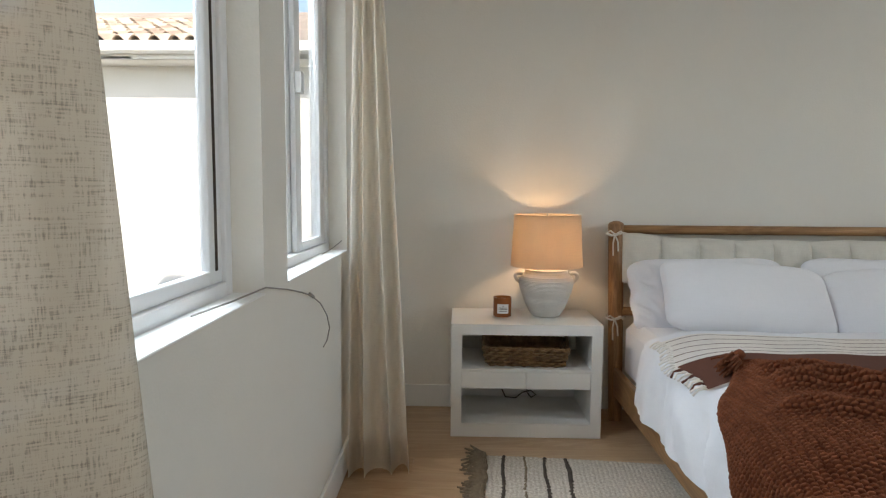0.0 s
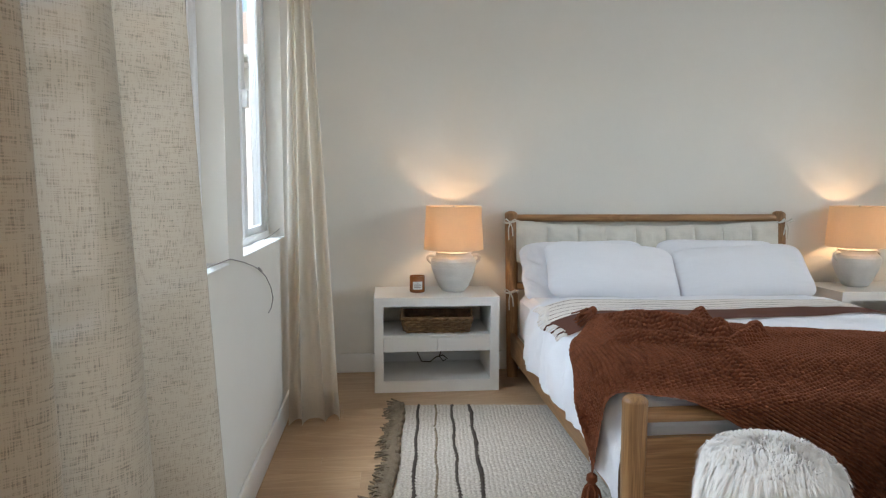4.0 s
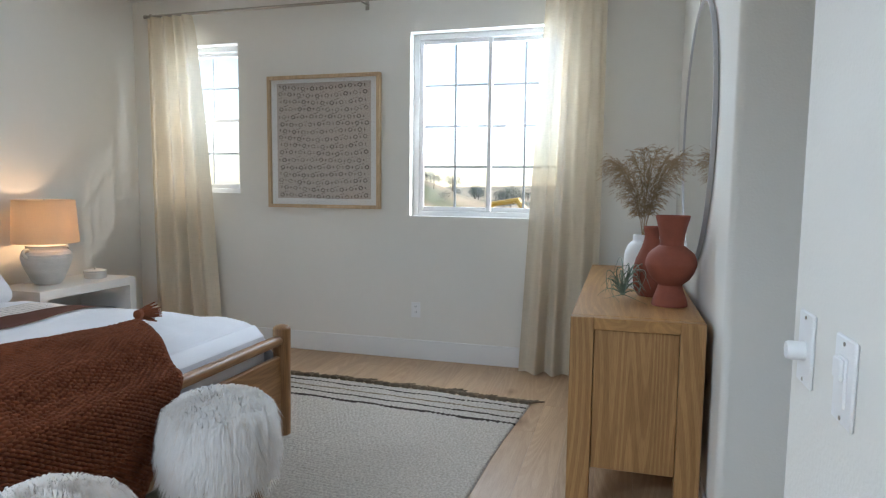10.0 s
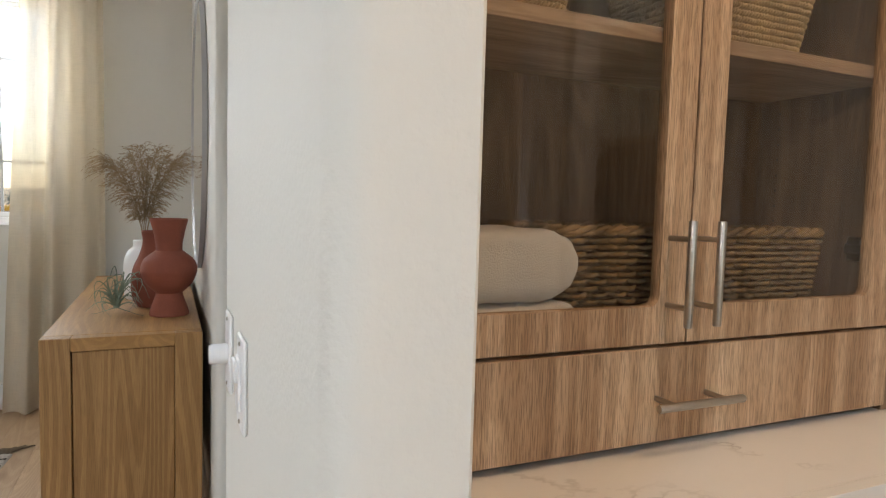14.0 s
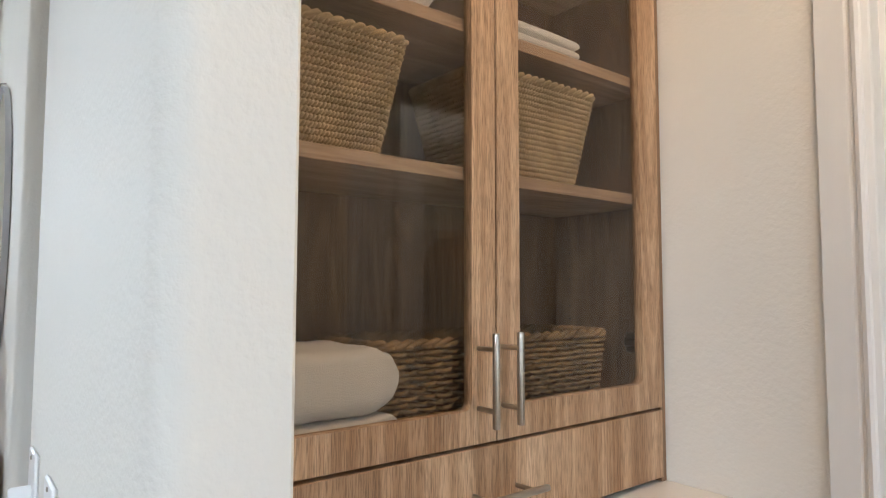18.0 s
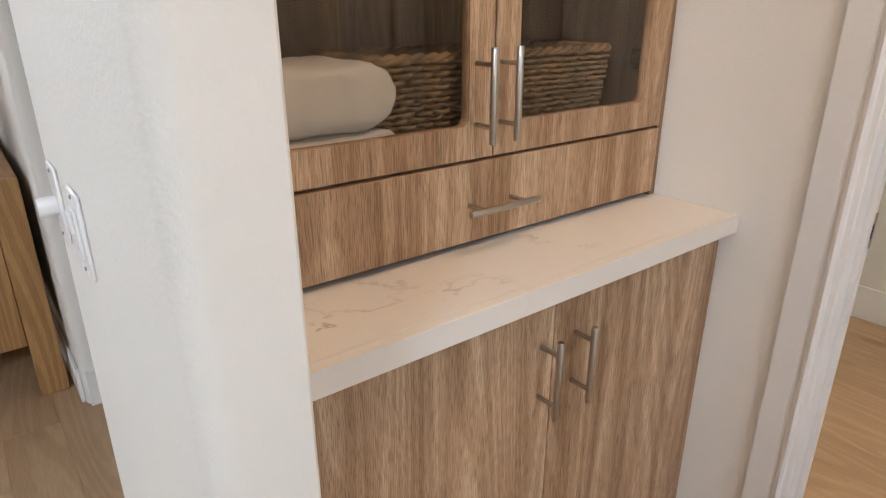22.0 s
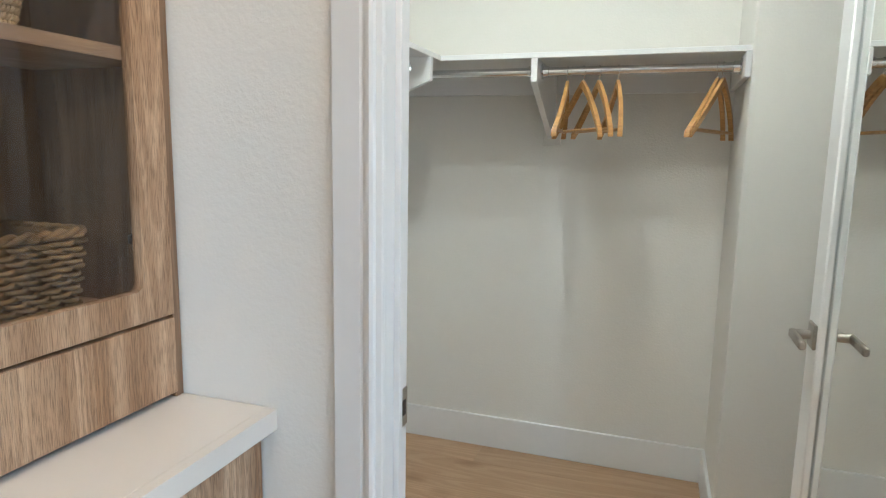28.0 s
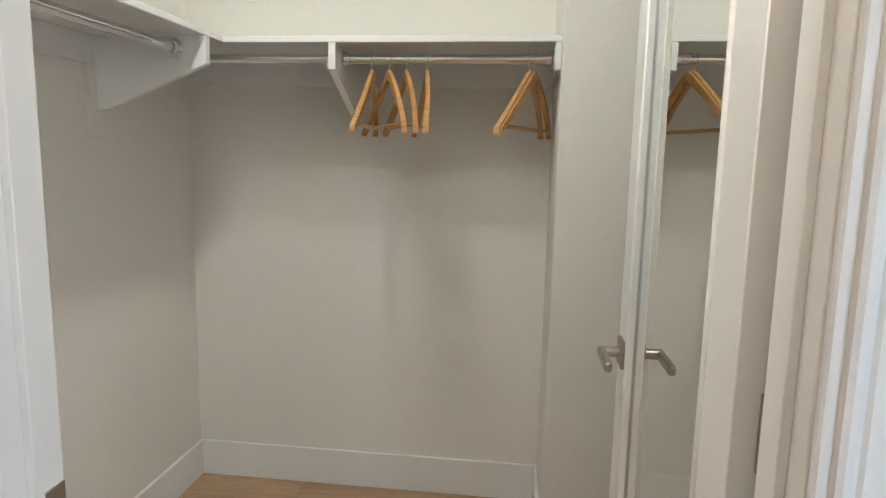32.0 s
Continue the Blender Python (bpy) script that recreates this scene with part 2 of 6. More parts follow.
M = {
    "wall": plain("wall_paint", (0.77, 0.75, 0.70), 0.75, var=0.015, scale=1.5, bump=0.32, bscale=120, bdist=0.0034, spec=0.3),
    "ceiling": plain("ceiling_paint", (0.80, 0.79, 0.76), 0.8, var=0.015, scale=1.5, bump=0.3, bscale=95, bdist=0.002, spec=0.3),
    "trim": plain("white_trim", (0.80, 0.80, 0.79), 0.35, var=0.02, scale=3),
    "grille": plain("grey_grille", (0.42, 0.46, 0.50), 0.4, var=0.02, scale=3),
    "vinyl": plain("white_vinyl", (0.80, 0.81, 0.82), 0.35, var=0.02, scale=3),
    "plank": wood("floor_oak", (0.62, 0.425, 0.26), (0.47, 0.305, 0.178), "x", 2.0, 0.40, 0.6, 0.08, random=0.14, rings=0.26, ring_count=26, knots=2.6, pore_mix=0.4, pore_scale=220, ring_long=0.10, ring_shade=(0.66, 0.58, 0.50), ring_sharp=0.5),
    "oak": wood("bed_oak", (0.40, 0.22, 0.095), (0.27, 0.135, 0.052), "z", 3, 0.42, 0.9),
    "oak_x": wood("bed_oak_lengthways", (0.40, 0.22, 0.095), (0.27, 0.135, 0.052), "x", 3, 0.42, 0.9),
    "oak_y": wood("bed_oak_crossways", (0.40, 0.22, 0.095), (0.27, 0.135, 0.052), "y", 3, 0.42, 0.9),
    "dresser": wood("dresser_oak", (0.48, 0.272, 0.112), (0.36, 0.196, 0.076), "z", 3.4, 0.42, 0.8, 0.12, rings=0.5, ring_count=30, ring_shade=(0.62, 0.53, 0.44), ring_long=0.09, pore_dark=0.6, pore_mix=0.5, ring_scale=1.1, ring_detail=0.6, pore_scale=150, ring_sharp=0.5),
    "dresser_x": wood("dresser_oak_top", (0.52, 0.285, 0.105), (0.39, 0.205, 0.075), "x", 3, 0.40, 0.8, pore_scale=150, pore_mix=0.5, ring_long=0.09),
    "cab": wood("cabinet_oak", (0.70, 0.492, 0.318), (0.40, 0.232, 0.12), "z", 3.6, 0.5, 1.35, 0.6, random=0.08, rings=0.45, ring_count=34, ring_shade=(0.64, 0.54, 0.45), knots=2.2, ring_long=0.075, pore_dark=0.38, pore_mix=0.75, grain_long=0.035, wander=0.3, pore_long=0.04, ring_scale=0.95, ring_detail=1.2, pore_scale=240, ring_sharp=0.4, fig_detail=5),
    "cab_y": wood("cabinet_oak_shelf", (0.60, 0.43, 0.29), (0.42, 0.28, 0.18), "y", 3.2, 0.5, 1.1, 0.3),
    # the cabinet's oak again, darkened for the shade inside and under it
    "cab_shade": wood("cabinet_inside", (0.34, 0.215, 0.125), (0.21, 0.125, 0.07), "z", 3.2, 0.55, 1.1, 0.3, grain_long=0.03, wander=0.3),
    "white": plain("white_lacquer", (0.80, 0.79, 0.76), 0.35, var=0.02, scale=3),
    "sheet": cloth("white_cotton", (0.80, 0.80, 0.83), 0.0, 1400, var=0.03, bump=0.08),
    "cushion": cloth("cream_linen", (0.68, 0.65, 0.58), 0.0, 900, var=0.08, bump=0.2),
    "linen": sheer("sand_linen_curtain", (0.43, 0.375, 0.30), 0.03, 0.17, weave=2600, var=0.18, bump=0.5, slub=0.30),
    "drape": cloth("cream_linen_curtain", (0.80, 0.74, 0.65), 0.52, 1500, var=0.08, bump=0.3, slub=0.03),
    "sheer": sheer("cream_sheer", (0.78, 0.69, 0.54), 0.06, 0.16),
    # same cloth as sheer: this copy passes more light, that one holds back sun
    "clearer_sheer": sheer("open_weave_sheer", (0.75, 0.65, 0.50), 0.17, 0.14),
    "rust": plain("rust_wool", (0.20, 0.066, 0.031), 0.95, var=0.20, scale=30, bump=0.5, bscale=500, bdist=0.001, sheen=0.03, spec=0.08),
    "stripe": cloth("brown_cotton_band", (0.125, 0.052, 0.036), 0.0, 900, sheen=0.0),
    "cream": cloth("cream_cotton", (0.82, 0.765, 0.71), 0.0, 900),
    "shade": cloth("lamp_shade_linen", (0.72, 0.60, 0.45), 0.45, 1200, var=0.05, bump=0.1),
    "stoneware": plain("grey_stoneware", (0.66, 0.64, 0.60), 0.7, var=0.08, scale=8, bump=0.3, bscale=200, bdist=0.001),
    "terracotta": plain("terracotta", (0.26, 0.072, 0.042), 0.8, var=0.10, scale=9, bump=0.35, bscale=220, bdist=0.0012),
    "wool": plain("rug_wool", (0.53, 0.475, 0.41), 0.95, var=0.24, scale=90, bump=0.8, bscale=240, bdist=0.004, spec=0.1),
    "dark_yarn": plain("dark_yarn", (0.075, 0.06, 0.05), 0.95, var=0.25, scale=40, spec=0.1),
    "brown_yarn": plain("brown_yarn", (0.22, 0.17, 0.12), 0.95, var=0.25, scale=40, spec=0.1),
    "fur": None,
    "steel": plain("brushed_nickel", (0.46, 0.42, 0.37), 0.32, 1.0, var=0.06, scale=30, stretch=(1, 1, 8)),
    "chrome": plain("chrome", (0.72, 0.73, 0.74), 0.12, 1.0, var=0.03),
    "pewter": plain("pewter", (0.50, 0.50, 0.52), 0.38, 0.85, var=0.04, scale=12),
    "quartz": None,
    "black": plain("black_shadow_gap", (0.02, 0.02, 0.02), 0.6),
    "wire": plain("grey_wire", (0.30, 0.28, 0.26), 0.6, var=0.1),
    "plastic": plain("white_plastic", (0.82, 0.82, 0.82), 0.3, var=0.01),
    "glass": glass("clear_glass"),
    "smoke": glass("cabinet_glass", (0.86, 0.84, 0.81)),
    "hanger": wood("hanger_beech", (0.62, 0.36, 0.13), (0.48, 0.26, 0.085), "x", 5, 0.35, 0.8),
    "stucco": plain("white_stucco", (0.78, 0.77, 0.74), 0.9, var=0.04, scale=1.2, bump=0.4, bscale=60, bdist=0.004),
    "tile": plain("clay_tile", (0.50, 0.39, 0.30), 0.85, var=0.30, scale=1.4, bump=0.4, bscale=70, bdist=0.003),
    "basket": plain("seagrass", (0.50, 0.36, 0.20), 0.85, var=0.30, scale=22, bump=0.5, bscale=240, bdist=0.0015),
    "basket_dark": plain("dark_wicker", (0.24, 0.135, 0.060), 0.8, var=0.35, scale=22, bump=0.5, bscale=240, bdist=0.0015),
    "wicker": plain("golden_wicker", (0.31, 0.19, 0.088), 0.8, var=0.45, scale=22, bump=0.5, bscale=240, bdist=0.0015),
    "towel": plain("white_terry", (0.80, 0.77, 0.72), 0.95, var=0.04, scale=14, bump=0.8, bscale=420, bdist=0.003, sheen=0.4, spec=0.1),
    "mirror": plain("mirror_silver", (0.86, 0.88, 0.87), 0.01, 1.0, var=0.0),
    "amber": None,
}
# veined quartz
m, t, b = nodes_of("veined_quartz")
vn = noise_node(t, 1.5, 7, (1, 0.7, 1), 0.6)
vein = ramp_node(t, vn.outputs[0], [(0.492, (0.74, 0.70, 0.64)), (0.5, (0.42, 0.37, 0.32)), (0.505, (0.74, 0.70, 0.64))])
few = ramp_node(t, noise_node(t, 3.1, 2, (1, 1, 1)).outputs[0], [(0.46, (0, 0, 0)), (0.60, (1, 1, 1))])
t.links.new(mixed(t, (0.74, 0.70, 0.64), vein.outputs[0], few.outputs[0], "MIX"), b.inputs["Base Color"])
b.inputs["Roughness"].default_value = 0.22
M["quartz"] = m
# long fur: pale strands, each with its own tone, light passes through them
m, t, b = nodes_of("white_fur")
geo = t.nodes.new("ShaderNodeNewGeometry")
tone = ramp_node(t, geo.outputs["Random Per Island"], [(0.0, (0.90, 0.83, 0.76)), (0.15, (0.97, 0.93, 0.89)), (1.0, (0.99, 0.965, 0.94))])
t.links.new(tone.outputs[0], b.inputs["Base Color"])
b.inputs["Roughness"].default_value = 0.6
mix, tl = t.nodes.new("ShaderNodeMixShader"), t.nodes.new("ShaderNodeBsdfTranslucent")
mix.inputs[0].default_value = 0.32
for a, z in ((tone.outputs[0], tl.inputs[0]), (b.outputs[0], mix.inputs[1]), (tl.outputs[0], mix.inputs[2]), (mix.outputs[0], t.nodes["Material Output"].inputs[0])):
    t.links.new(a, z)
M["fur"] = m
# amber glass of the candle jar
m, t, b = nodes_of("amber_glass")
b.inputs["Base Color"].default_value, b.inputs["Roughness"].default_value = (0.42, 0.14, 0.04, 1), 0.08
b.inputs["Transmission Weight"].default_value = 0.35
M["amber"] = m

# ---- shape helpers ----


class Shape:
    """Vertices and faces gathered piece by piece."""

    def __init__(self):
        self.v, self.f, self.uv = [], [], None

    def add(self, verts, faces):
        n = len(self.v)
        self.v += [tuple(p) for p in verts]
        self.f += [tuple(i + n for i in f) for f in faces]
        return self

    def box(self, x0, x1, y0, y1, z0, z1, bevel=0.0, m=None):
        bm = bmesh.new()
        bmesh.ops.create_cube(bm, size=1, matrix=Matrix.Translation(((x0 + x1) / 2, (y0 + y1) / 2, (z0 + z1) / 2)) @ Matrix.Diagonal((x1 - x0, y1 - y0, z1 - z0, 1)))
        if bevel:
            bmesh.ops.bevel(bm, geom=bm.edges[:], offset=bevel, segments=1, affect="EDGES")
        if m is not None:
            bm.transform(m)
        bm.verts.index_update()
        self.add([v.co for v in bm.verts], [[v.index for v in f.verts] for f in bm.faces])
        bm.free()
        return self

    def lathe(self, rz, n=32, m=None, cap=True):
        """Turned profile: rows of radius and height."""
        pts = [(r * math.cos(2 * math.pi * i / n), r * math.sin(2 * math.pi * i / n), z) for r, z in rz for i in range(n)]
        fs = [(k * n + i, k * n + (i + 1) % n, (k + 1) * n + (i + 1) % n, (k + 1) * n + i) for k in range(len(rz) - 1) for i in range(n)]
        if cap:
            fs += [tuple(range(n))[::-1], tuple((len(rz) - 1) * n + i for i in range(n))]
        return self.add([(m @ Vector(p)) if m is not None else p for p in pts], fs)

    def tube(self, path, r, n=8, cap=True):
        """A round rod along points; r a number or one for each point."""
        path = [Vector(p) for p in path]
        rs = r if isinstance(r, (list, tuple)) else [r] * len(path)
        side, pts = None, []
        for k, p in enumerate(path):
            d = (path[min(k + 1, len(path) - 1)] - path[max(k - 1, 0)]).normalized()
            if side is None:
                side = d.cross((0, 0, 1) if abs(d.z) < 0.9 else (1, 0, 0)).normalized()
            side = (side - d * side.dot(d)).normalized()
            up = d.cross(side)
            pts += [p + rs[k] * (math.cos(2 * math.pi * i / n) * side + math.sin(2 * math.pi * i / n) * up) for i in range(n)]
        fs = [(k * n + i, k * n + (i + 1) % n, (k + 1) * n + (i + 1) % n, (k + 1) * n + i) for k in range(len(path) - 1) for i in range(n)]
        if cap:
            fs += [tuple(range(n))[::-1], tuple((len(path) - 1) * n + i for i in range(n))]
        return self.add(pts, fs)

    def prism(self, outline, z0, z1):
        """A plan outline, counter-clockwise, raised from z0 to z1."""
        n = len(outline)
        self.add([(x, y, z0) for x, y in outline] + [(x, y, z1) for x, y in outline], [(i, (i + 1) % n, n + (i + 1) % n, n + i) for i in range(n)] + [tuple(range(n))[::-1], tuple(range(n, 2 * n))])
        return self

    def grid(self, fn, nu, nv):
        """A sheet of fn(u, v), u and v from 0 to 1."""
        pts = [fn(i / nu, j / nv) for j in range(nv + 1) for i in range(nu + 1)]
        return self.add(pts, [(j * (nu + 1) + i, j * (nu + 1) + i + 1, (j + 1) * (nu + 1) + i + 1, (j + 1) * (nu + 1) + i) for j in range(nv) for i in range(nu)])

    def mesh(self, name, material, smooth=40):
        me = bpy.data.meshes.new(name)
        me.from_pydata(self.v, [], self.f)
        me.materials.append(material)
        if smooth:
            me.shade_smooth()
            me.set_sharp_from_angle(angle=radians(smooth))
        me.update()
        return me


def thing(name, x=0, y=0, z=0, rz=0, label="", category="", group="", kind=""):
    ob = new(name)
    ob.matrix_world = pose(x, y, z, 0, 0, rz)
    return tagged(ob, label, category, group, kind)


def part(name, shape, material, parent=None, label="", smooth=40, m=None, kind=""):
    ob = new(name, shape.mesh(name, material, smooth))
    if parent is not None:
        ob.parent = parent
    if m is not None:
        ob.matrix_basis = m
    return tagged(ob, label, kind=kind)


def solo(name, shape, material, label="", category="", kind="", smooth=40, group=""):
    return tagged(new(name, shape.mesh(name, material, smooth)), label, category, group, kind)


def again(ob, m, parent=None):
    """One more of a piece, on the same mesh."""
    o = new(ob.name.split(".")[0], ob.data)
    o.parent, o.matrix_basis = parent if parent is not None else ob.parent, m
    for key in ("label", "kind"):
        if key in ob:
            o[key] = ob[key]
    return o


def wall_with_holes(s, axis, p0, p1, u0, u1, v0, v1, holes):
    """A wall between planes p0 and p1 across the axis, with square holes (u0, u1, v0, v1) right through it."""
    us = sorted({u0, u1, *(h[k] for h in holes for k in (0, 1))})
    vs = sorted({v0, v1, *(h[k] for h in holes for k in (2, 3))})
    solid = lambda i, j: 0 <= i < len(us) - 1 and 0 <= j < len(vs) - 1 and not any(h[0] <= us[i] and us[i + 1] <= h[1] and h[2] <= vs[j] and vs[j + 1] <= h[3] for h in holes)
    at = (lambda p, u, v: (p, u, v)) if axis == "x" else (lambda p, u, v: (u, p, v))
    for i in range(len(us) - 1):
        for j in range(len(vs) - 1):
            if not solid(i, j):
                continue
            a, b2, c, d = us[i], us[i + 1], vs[j], vs[j + 1]
            for p in (p0, p1):
                s.add([at(p, a, c), at(p, b2, c), at(p, b2, d), at(p, a, d)], [(0, 1, 2, 3) if (p == p0) == (axis == "y") else (3, 2, 1, 0)])
            for di, dj, e, g in ((-1, 0, (a, c), (a, d)), (1, 0, (b2, c), (b2, d)), (0, -1, (a, c), (b2, c)), (0, 1, (a, d), (b2, d))):
                if not solid(i + di, j + dj):
                    s.add([at(p0, *e), at(p0, *g), at(p1, *g), at(p1, *e)], [(0, 1, 2, 3)])
    return s


def rounded(cx, cy, r, a0, a1, n=6):
    return [(cx + r * math.cos(radians(a0 + (a1 - a0) * k / n)), cy + r * math.sin(radians(a0 + (a1 - a0) * k / n))) for k in range(n + 1)]


# ---- the plan ----
XW, XE, YN, H = -0.175, 4.80, -0.08, 2.76
YS, YSW, YC = -4.335, -4.284, -5.395
# ---- walls, floor and ceiling ----
s = wall_with_holes(Shape(), "x", XW - 0.17, XW, -5.475, YN, 0, H, [(-3.42, -2.115, 1.015, 2.38), (-1.885, -0.87, 1.015, 2.38), (-5.14, -4.43, 0.0, 2.04)])
solo("wall_west", s, M["wall"], "painted wall with two windows and an open doorway", "wall", "structure", 30)
s = wall_with_holes(Shape(), "x", XE, XE + 0.17, -5.0, YN, 0, H, [(-1.06, -0.42, 1.22, 2.39), (-3.62, -2.487, 1.066, 2.39)])
solo("wall_east", s, M["wall"], "painted wall with a narrow and a wide window opening", "wall", "structure", 30)
solo("wall_north", Shape().box(XW - 0.17, XE + 0.17, YN, YN + 0.15, 0, H), M["wall"], "plain painted wall behind the bed", "wall", "structure", 30)
XD = 2.66
s = Shape().prism([(XE, YS), *rounded(XD + 0.03, YS - 0.03, 0.03, 90, 180), (XD, -6.2), (XD + 0.12, -6.2), (XD + 0.12, YS - 0.12), (XE, YS - 0.12)], 0, H)
solo("wall_dresser", s, M["wall"], "painted wall with a rounded corner behind the dresser", "wall", "structure", 30)
s = Shape().prism([(1.621 - 0.02, YSW), *rounded(0.903 + 0.028, YSW - 0.028, 0.028, 90, 180), (0.903, -4.383), (0.907, -4.387), (1.53, -4.387), (1.53, -5.475), (1.621, -5.475), (1.621, YSW - 0.02)], 0, H)
solo("wall_switch", s, M["wall"], "painted wall end with a rounded corner and light switches", "wall", "structure", 30)
s = wall_with_holes(Shape(), "y", YC - 0.08, YC, XW, 1.53, 0, H, [(-0.006, 0.829, -0.01, 2.06)])
solo("wall_closet", s, M["wall"], "painted wall with the closet door opening", "wall", "structure", 30)
solo("wall_closet_left", Shape().box(1.574, 1.68, -7.28, -5.475, 0, H), M["wall"], "painted closet side wall", "wall", "structure", 30)
solo("wall_closet_back", Shape().box(0.08, 1.574, -7.28, -7.185, 0, H), M["wall"], "painted closet back wall", "wall", "structure", 30)
solo("wall_closet_return", Shape().box(-1.0, 0.169, -7.185, -6.725, 0, H, 0.003), M["wall"], "orange-peel textured closet wall return", "wall", "structure", 30)
solo("wall_closet_right", Shape().box(-1.1, -1.0, -7.28, -5.475, 0, H), M["wall"], "painted closet side wall", "wall", "structure", 30)
solo("wall_closet_front", Shape().box(-1.1, XW - 0.17, -5.475, -5.395, 0, H), M["wall"], "painted closet wall", "wall", "structure", 30)
solo("wall_passage", Shape().box(1.621, XD + 0.12, -6.3, -6.2, 0, H), M["wall"], "painted wall at the end of the passage", "wall", "structure", 30)
solo("ceiling", Shape().box(-1.2, XE + 0.2, -7.3, YN + 0.17, H, H + 0.12), M["ceiling"], "plain painted ceiling", "ceiling", "structure", 30)
solo("roof", Shape().box(-0.66, XE + 0.6, -7.9, YN + 0.7, H + 0.16, H + 0.30), M["tile"], "flat roof slab over the rooms", "roof", "structure", 30)
# unseen board, added with a drop that cuts the sun on the east windows
solo("eave", Shape().box(XE + 0.56, XE + 0.60, -7.9, YN + 0.7, 2.58, H + 0.158, 0.004), M["stucco"], "added white fascia board under the east roof edge that cuts the sun", "eave", "structure", 30)
solo("subfloor", Shape().box(-1.2, XE + 0.2, -7.3, YN + 0.17, -0.15, -0.016), M["black"], "dark layer under the floor boards", "floor", "structure", 30)


def baseboard(name, x0, x1, y0, y1, h=0.135):
    """A painted board with an eased top along a wall."""
    return solo(name, Shape().box(x0, x1, y0, y1, 0, h, 0.003), M["trim"], "white painted baseboard along the wall", "baseboard", "structure")


B = 0.014
baseboard("baseboard", XW, XW + B, -4.43, YN)
baseboard("baseboard", XW, XW + B, -5.395, -5.14)
baseboard("baseboard", XW + B, XE - B, YN - B, YN)
baseboard("baseboard", XE - B, XE, YS, YN, 0.147)
baseboard("baseboard", XD + 0.03, XE - B, YS, YS + B)
baseboard("baseboard", XD - B, XD, -6.2, YS - 0.01)
baseboard("baseboard", 0.931, 1.621, YSW, YSW + B)
baseboard("baseboard", 0.889, 0.903, -4.387, YSW - 0.01)
baseboard("baseboard", 0.912, 1.10, YC, YC + B)
baseboard("baseboard", XW + B, -0.101, YC, YC + B)
baseboard("baseboard", 1.560, 1.574, -7.185, -5.475, 0.15)
baseboard("baseboard", 0.169, 1.560, -7.185, -7.171, 0.15)
baseboard("baseboard", 0.169, 0.183, -7.171, -6.725, 0.15)
baseboard("baseboard", -1.0, 0.169, -6.725, -6.711, 0.15)

# window sills and frames
SILL = "white painted window sill"


def window_unit(name, axis, wall, out, u0, u1, z0, z1, label, cols=(), rows=(), slider=True, hung=False, mid=None):
    """A vinyl window in its opening: frame, two sashes, panes and thin grilles between the glass."""
    w = thing(name, label=label, category="window", kind="structure")
    sgn = 1 if out > wall else -1
    p = wall + sgn * 0.085

    def bar(n, a0, a1, b0, b1, d0, d1, mat, bev=0.003):
        lo, hi = sorted((p + sgn * d0, p + sgn * d1))
        return part(n, Shape().box(lo, hi, a0, a1, b0, b1, bev), mat, w)

    f = 0.042
    bar("window_frame", u0, u0 + f, z0, z1, 0, 0.07, M["vinyl"])
    bar("window_frame", u1 - f, u1, z0, z1, 0, 0.07, M["vinyl"])
    bar("window_frame", u0 + f, u1 - f, z0, z0 + f, 0, 0.07, M["vinyl"])
    bar("window_frame", u0 + f, u1 - f, z1 - f, z1, 0, 0.07, M["vinyl"])
    mid = (u0 + u1) / 2 if mid is None else mid
    zm = (z0 + z1) / 2
    s0 = 0.032 if hung or cols else 0.076
    r0 = min(s0, 0.036)
    if hung:
        sashes = [(u0 + f, u1 - f, z0 + f, zm + 0.016, 0.012), (u0 + f, u1 - f, zm - 0.016, z1 - f, 0.036)]
    else:
        sashes = [(u0 + f, mid + 0.018, z0 + f, z1 - f, 0.036), (mid - 0.018, u1 - f, z0 + f, z1 - f, 0.012)]
    for a0, a1, b0, b1, d in sashes:
        for q in ((a0, a0 + s0, b0, b1), (a1 - s0, a1, b0, b1), (a0 + s0, a1 - s0, b0, b0 + r0), (a0 + s0, a1 - s0, b1 - r0, b1)):
            bar("sash", *q, d, d + 0.022, M["vinyl"])
        pane = bar("pane", a0 + s0, a1 - s0, b0 + r0, b1 - r0, d + 0.009, d + 0.013, M["glass"], 0)
        pane.visible_shadow = False
        for c in cols:
            u = a0 + s0 + (a1 - a0 - 2 * s0) * c
            bar("grille", u - 0.008, u + 0.008, b0 + s0, b1 - s0, d + 0.014, d + 0.019, M["grille"], 0)
        for c in rows:
            z = b0 + s0 + (b1 - b0 - 2 * s0) * c
            bar("grille", a0 + s0, a1 - s0, z - 0.008, z + 0.008, d + 0.0145, d + 0.0195, M["grille"], 0)
    return w, bar


w, bar = window_unit("window_1", "x", XW, XW - 1, -3.42, -2.115, 1.015, 2.38, "white vinyl sliding window facing the neighbouring house", mid=-2.75)
bar("gasket", -2.115 - 0.088, -2.115 - 0.074, 1.09, 2.30, 0.010, 0.0125, M["dark_yarn"], 0)
bar("latch", -2.78, -2.76, 1.60, 1.68, -0.012, 0.012, M["plastic"])
w, bar = window_unit("window_2", "x", XW, XW - 1, -1.885, -0.87, 1.015, 2.38, "white vinyl sliding window facing the neighbouring house")
bar("latch", -1.40, -1.36, 1.66, 1.74, -0.014, 0.012, M["plastic"])
window_unit("window_3", "x", XE, XE + 1, -1.06, -0.42, 1.22, 2.39, "narrow white hung window with grilles", (0.5,), (0.5,), hung=True)
